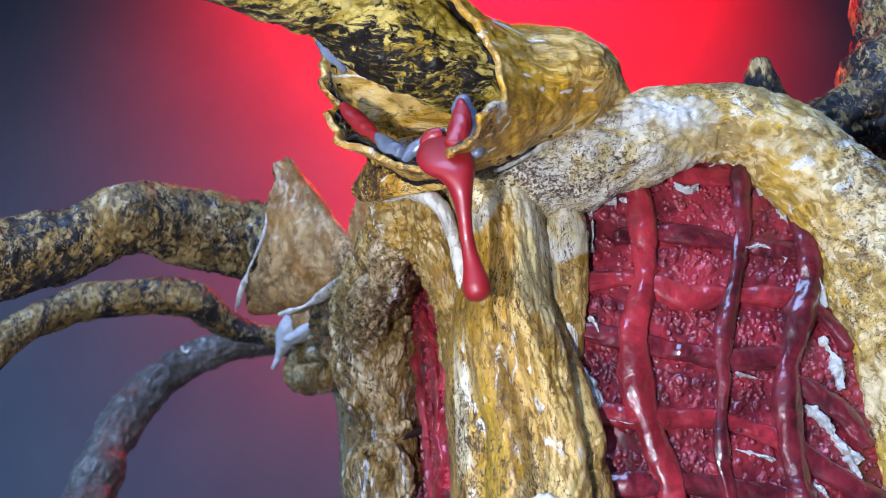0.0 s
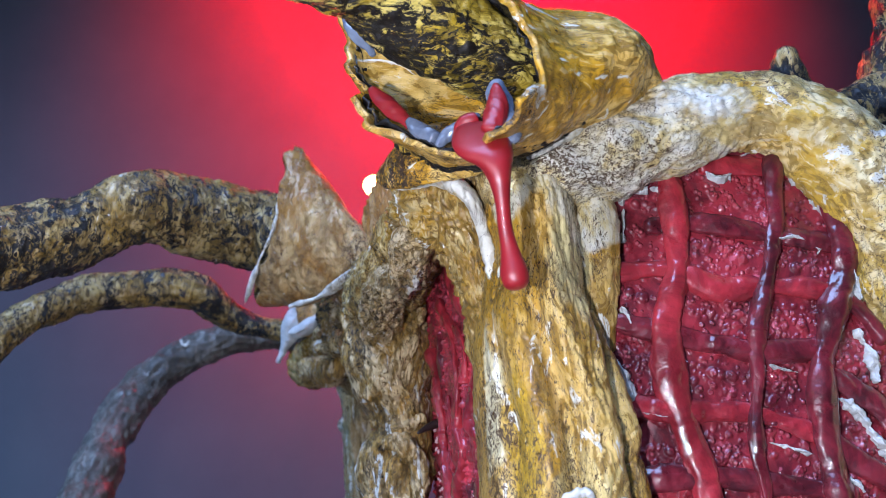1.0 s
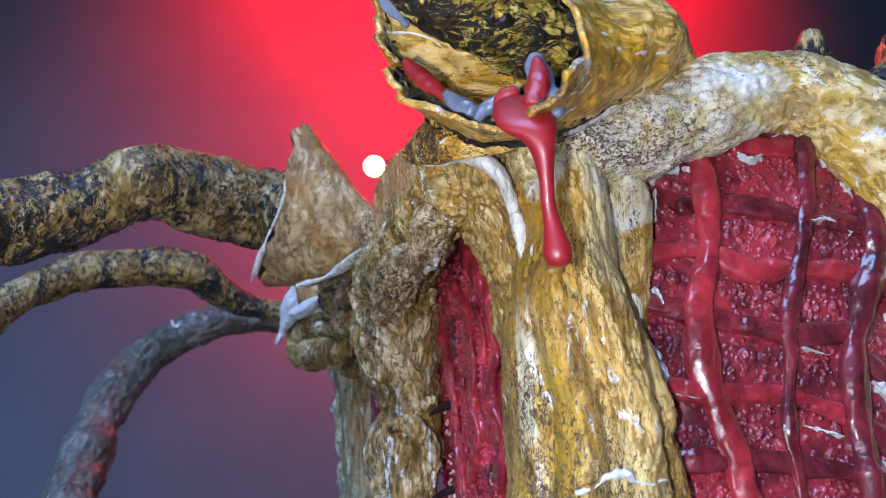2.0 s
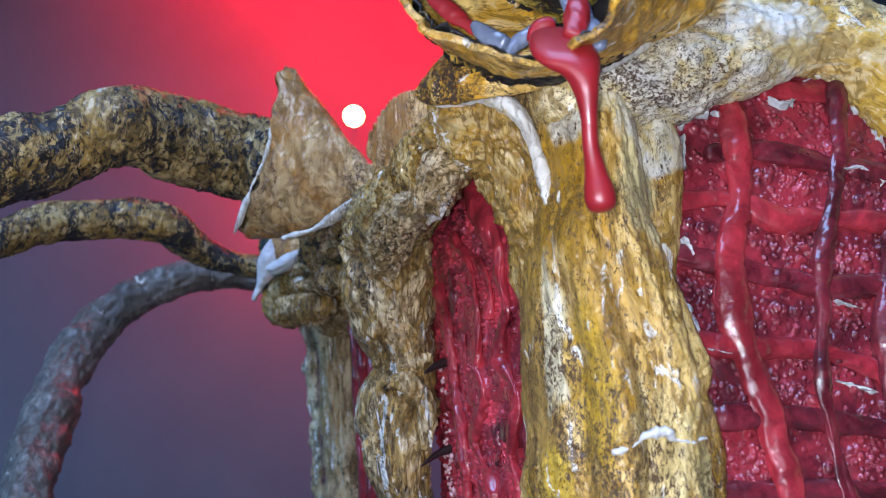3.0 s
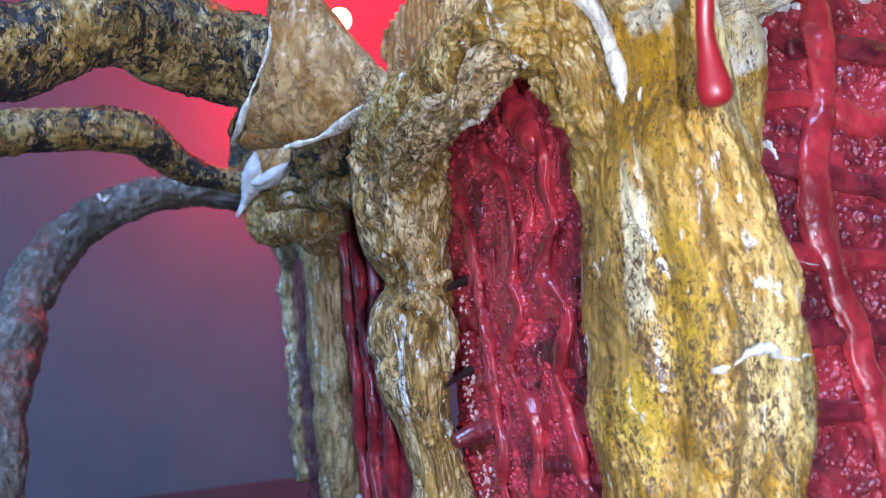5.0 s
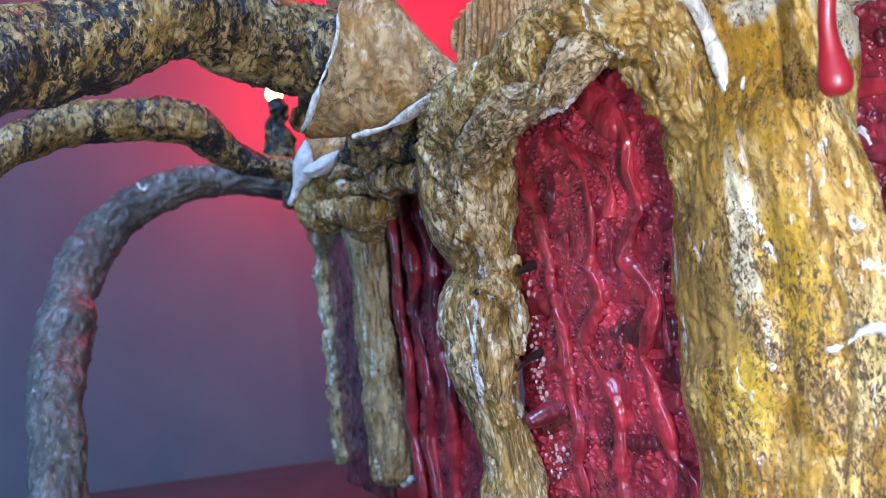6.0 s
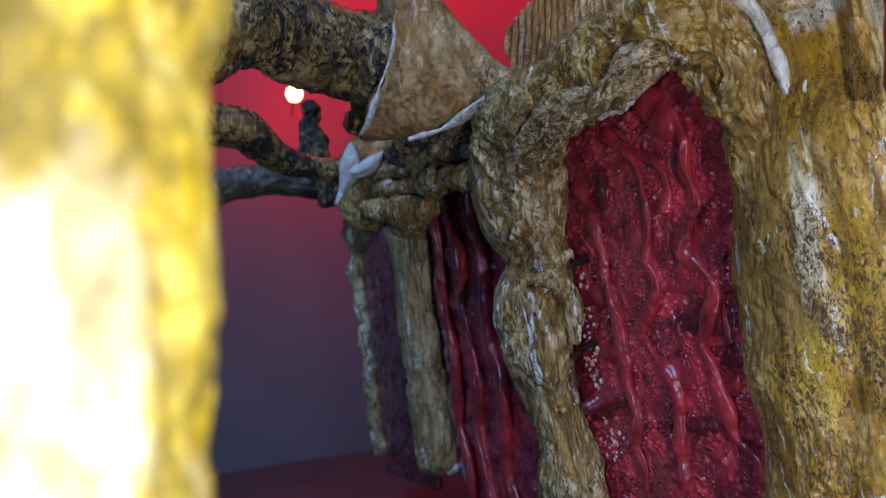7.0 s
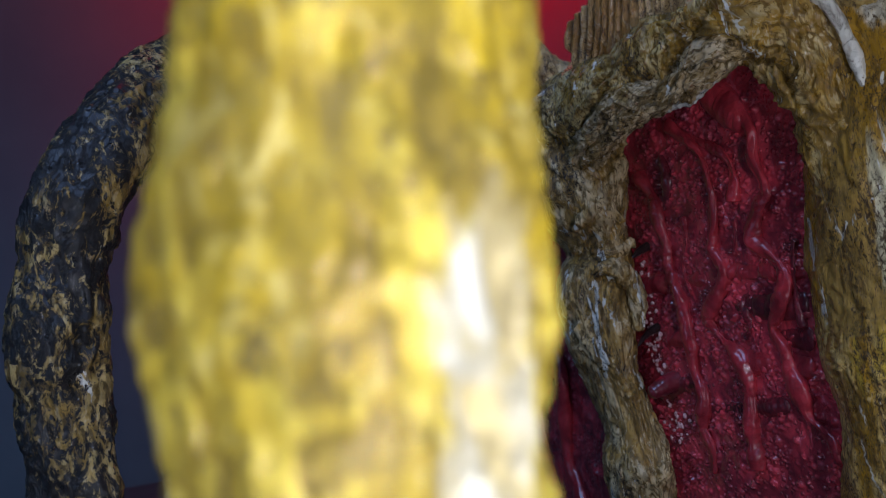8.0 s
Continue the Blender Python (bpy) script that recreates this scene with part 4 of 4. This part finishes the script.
# flakes of white paste between flesh and bone
for k, (path, r) in enumerate((([(0.0704, 0.3693), (0.0744, 0.3729), (0.0816, 0.3747)], 0.00086),
                               ([(0.0828, 0.3746), (0.0885, 0.3741), (0.0932, 0.3742)], 0.00054),
                               ([(0.1057, 0.3793), (0.111, 0.3764), (0.1158, 0.3772)], 0.00086),
                               ([(0.122, 0.3852), (0.1264, 0.3874), (0.1285, 0.3887)], 0.00054),
                               ([(0.1362, 0.3817), (0.1395, 0.3781), (0.1407, 0.3725)], 0.00151),
                               ([(0.1409, 0.3737), (0.1457, 0.3684), (0.1499, 0.3606), (0.152, 0.3563)], 0.00172),
                               ([(0.1291, 0.3487), (0.137, 0.3485), (0.1455, 0.343)], 0.00054),
                               ([(0.1548, 0.3374), (0.156, 0.3303), (0.1569, 0.3222)], 0.00086),
                               ([(0.1529, 0.3112), (0.1561, 0.301), (0.1563, 0.2901)], 0.00129),
                               ([(0.1406, 0.2854), (0.1468, 0.2791), (0.1511, 0.2693), (0.1572, 0.2636)], 0.00151),
                               ([(0.1525, 0.2661), (0.155, 0.2587), (0.1552, 0.2506)], 0.00129),
                               ([(0.1164, 0.3001), (0.1225, 0.2978), (0.127, 0.2965)], 0.00054),
                               ([(0.111, 0.2718), (0.119, 0.2691), (0.1253, 0.2664)], 0.00065),
                               ([(0.0707, 0.3663), (0.0701, 0.3591), (0.0684, 0.3533)], 0.00043),
                               ([(0.0638, 0.3269), (0.0656, 0.3234), (0.0664, 0.3199)], 0.00065),
                               ([(0.0596, 0.3072), (0.0616, 0.2983), (0.0631, 0.2907)], 0.00129),
                               ([(0.0639, 0.2874), (0.0694, 0.2853), (0.0746, 0.284)], 0.00065),
                               ([(0.1363, 0.2583), (0.1394, 0.255), (0.1417, 0.2514)], 0.00108))):
    part("bare_flake", *tube([(x, 0.3395, z, 0.6 * r * (0.3 if q in (0, len(path) - 1) else 1.0), 0.0022) for q, (x, z) in enumerate(path)], 80, 28, 160 + k, 0.0014, 0.0010, 0.0006, freq=4, warp=0.002), white_paste, body)

for k, (path, r) in enumerate((([(-0.0379, 0.722, 0.347), (-0.0409, 0.722, 0.3344), (-0.0404, 0.722, 0.3215)], 0.00105),
                               ([(-0.0468, 0.722, 0.2883), (-0.045, 0.722, 0.2754), (-0.0469, 0.722, 0.2673)], 0.00126),
                               ([(-0.049, 0.722, 0.2281), (-0.0449, 0.722, 0.2173), (-0.0457, 0.722, 0.2051)], 0.00252),
                               ([(-0.0591, 0.722, 0.1827), (-0.0478, 0.722, 0.1891), (-0.0433, 0.722, 0.1754)], 0.00378))):
    part("bare_flake", *tube([(*q, r * (0.35 if j in (0, len(path) - 1) else 1.0), 0.003) for j, q in enumerate(path)], 50, 24, 180 + k, 0.0016, 0.0010, 0.0006, freq=3), white_paste, body)

# fluted fan behind the arch
def fan_point(u, v):
    y = 0.484 - 0.089 * u
    x = -0.0315 + 0.029 * u - 0.004 * v
    top = 0.4265 + 0.012 * np.sin(3.3 * u) - 0.014 * u - 0.010 * np.clip(1 - u / 0.08, 0, 1) ** 2
    z = 0.400 + v * (top - 0.400)
    return np.stack((x, y, z), 1), np.tile((-0.94, -0.33, 0.0), (len(u), 1))


part("fan", *sheet(fan_point, 200, 40, 0.003, lambda p: 0.0048 * np.abs(np.sin((p[:, 1] + 0.5 * p[:, 2]) * 560 + lattice(p * 60, 3))) + 0.0006 * fbm(p * 200, 7, 2)), cone_bone, body, "fluted tan fan")

# ---- red bulbs ----
def bulb_mesh(name, make, material, parent):
    bm = bmesh.new()
    make(bm)
    me = bpy.data.meshes.new(name)
    bm.to_mesh(me)
    bm.free()
    me.polygons.foreach_set("use_smooth", [True] * len(me.polygons))
    me.materials.append(material)
    ob = new(name, me)
    ob.parent = parent


def red_bulb(place, r, foot):
    """A round bulb in a dark socket, on a wire that runs to its foot."""
    thing = tagged(new("red_bulb"), "small glowing round bulb on a thin wire", "bulb", group="glowing bulbs")
    base = Vector(place) + Vector((0, 0, LIFT))
    thing.location = base
    way = (Vector(foot) - Vector(place))
    turn = way.to_track_quat("Z", "Y").to_matrix().to_4x4()
    bulb_mesh("globe", lambda bm: bmesh.ops.create_uvsphere(bm, u_segments=24, v_segments=16, radius=r), bulb, thing)
    bulb_mesh("socket", lambda bm: bmesh.ops.create_cone(bm, cap_ends=True, segments=20, radius1=0.7 * r, radius2=0.35 * r, depth=1.2 * r, matrix=turn @ Matrix.Translation((0, 0, 1.4 * r))), bulb_cap, thing)
    bulb_mesh("wire", lambda bm: bmesh.ops.create_cone(bm, cap_ends=True, segments=10, radius1=0.0012, radius2=0.0012, depth=way.length - r, matrix=turn @ Matrix.Translation((0, 0, 0.5 * (way.length + r)))), bulb_cap, thing)


red_bulb((-0.038, 0.68, 0.523), 0.0085, (0.001, 1.503, 0.873))
red_bulb((-0.105, 1.34, 0.682), 0.0125, (-0.105, 1.503, 0.70))
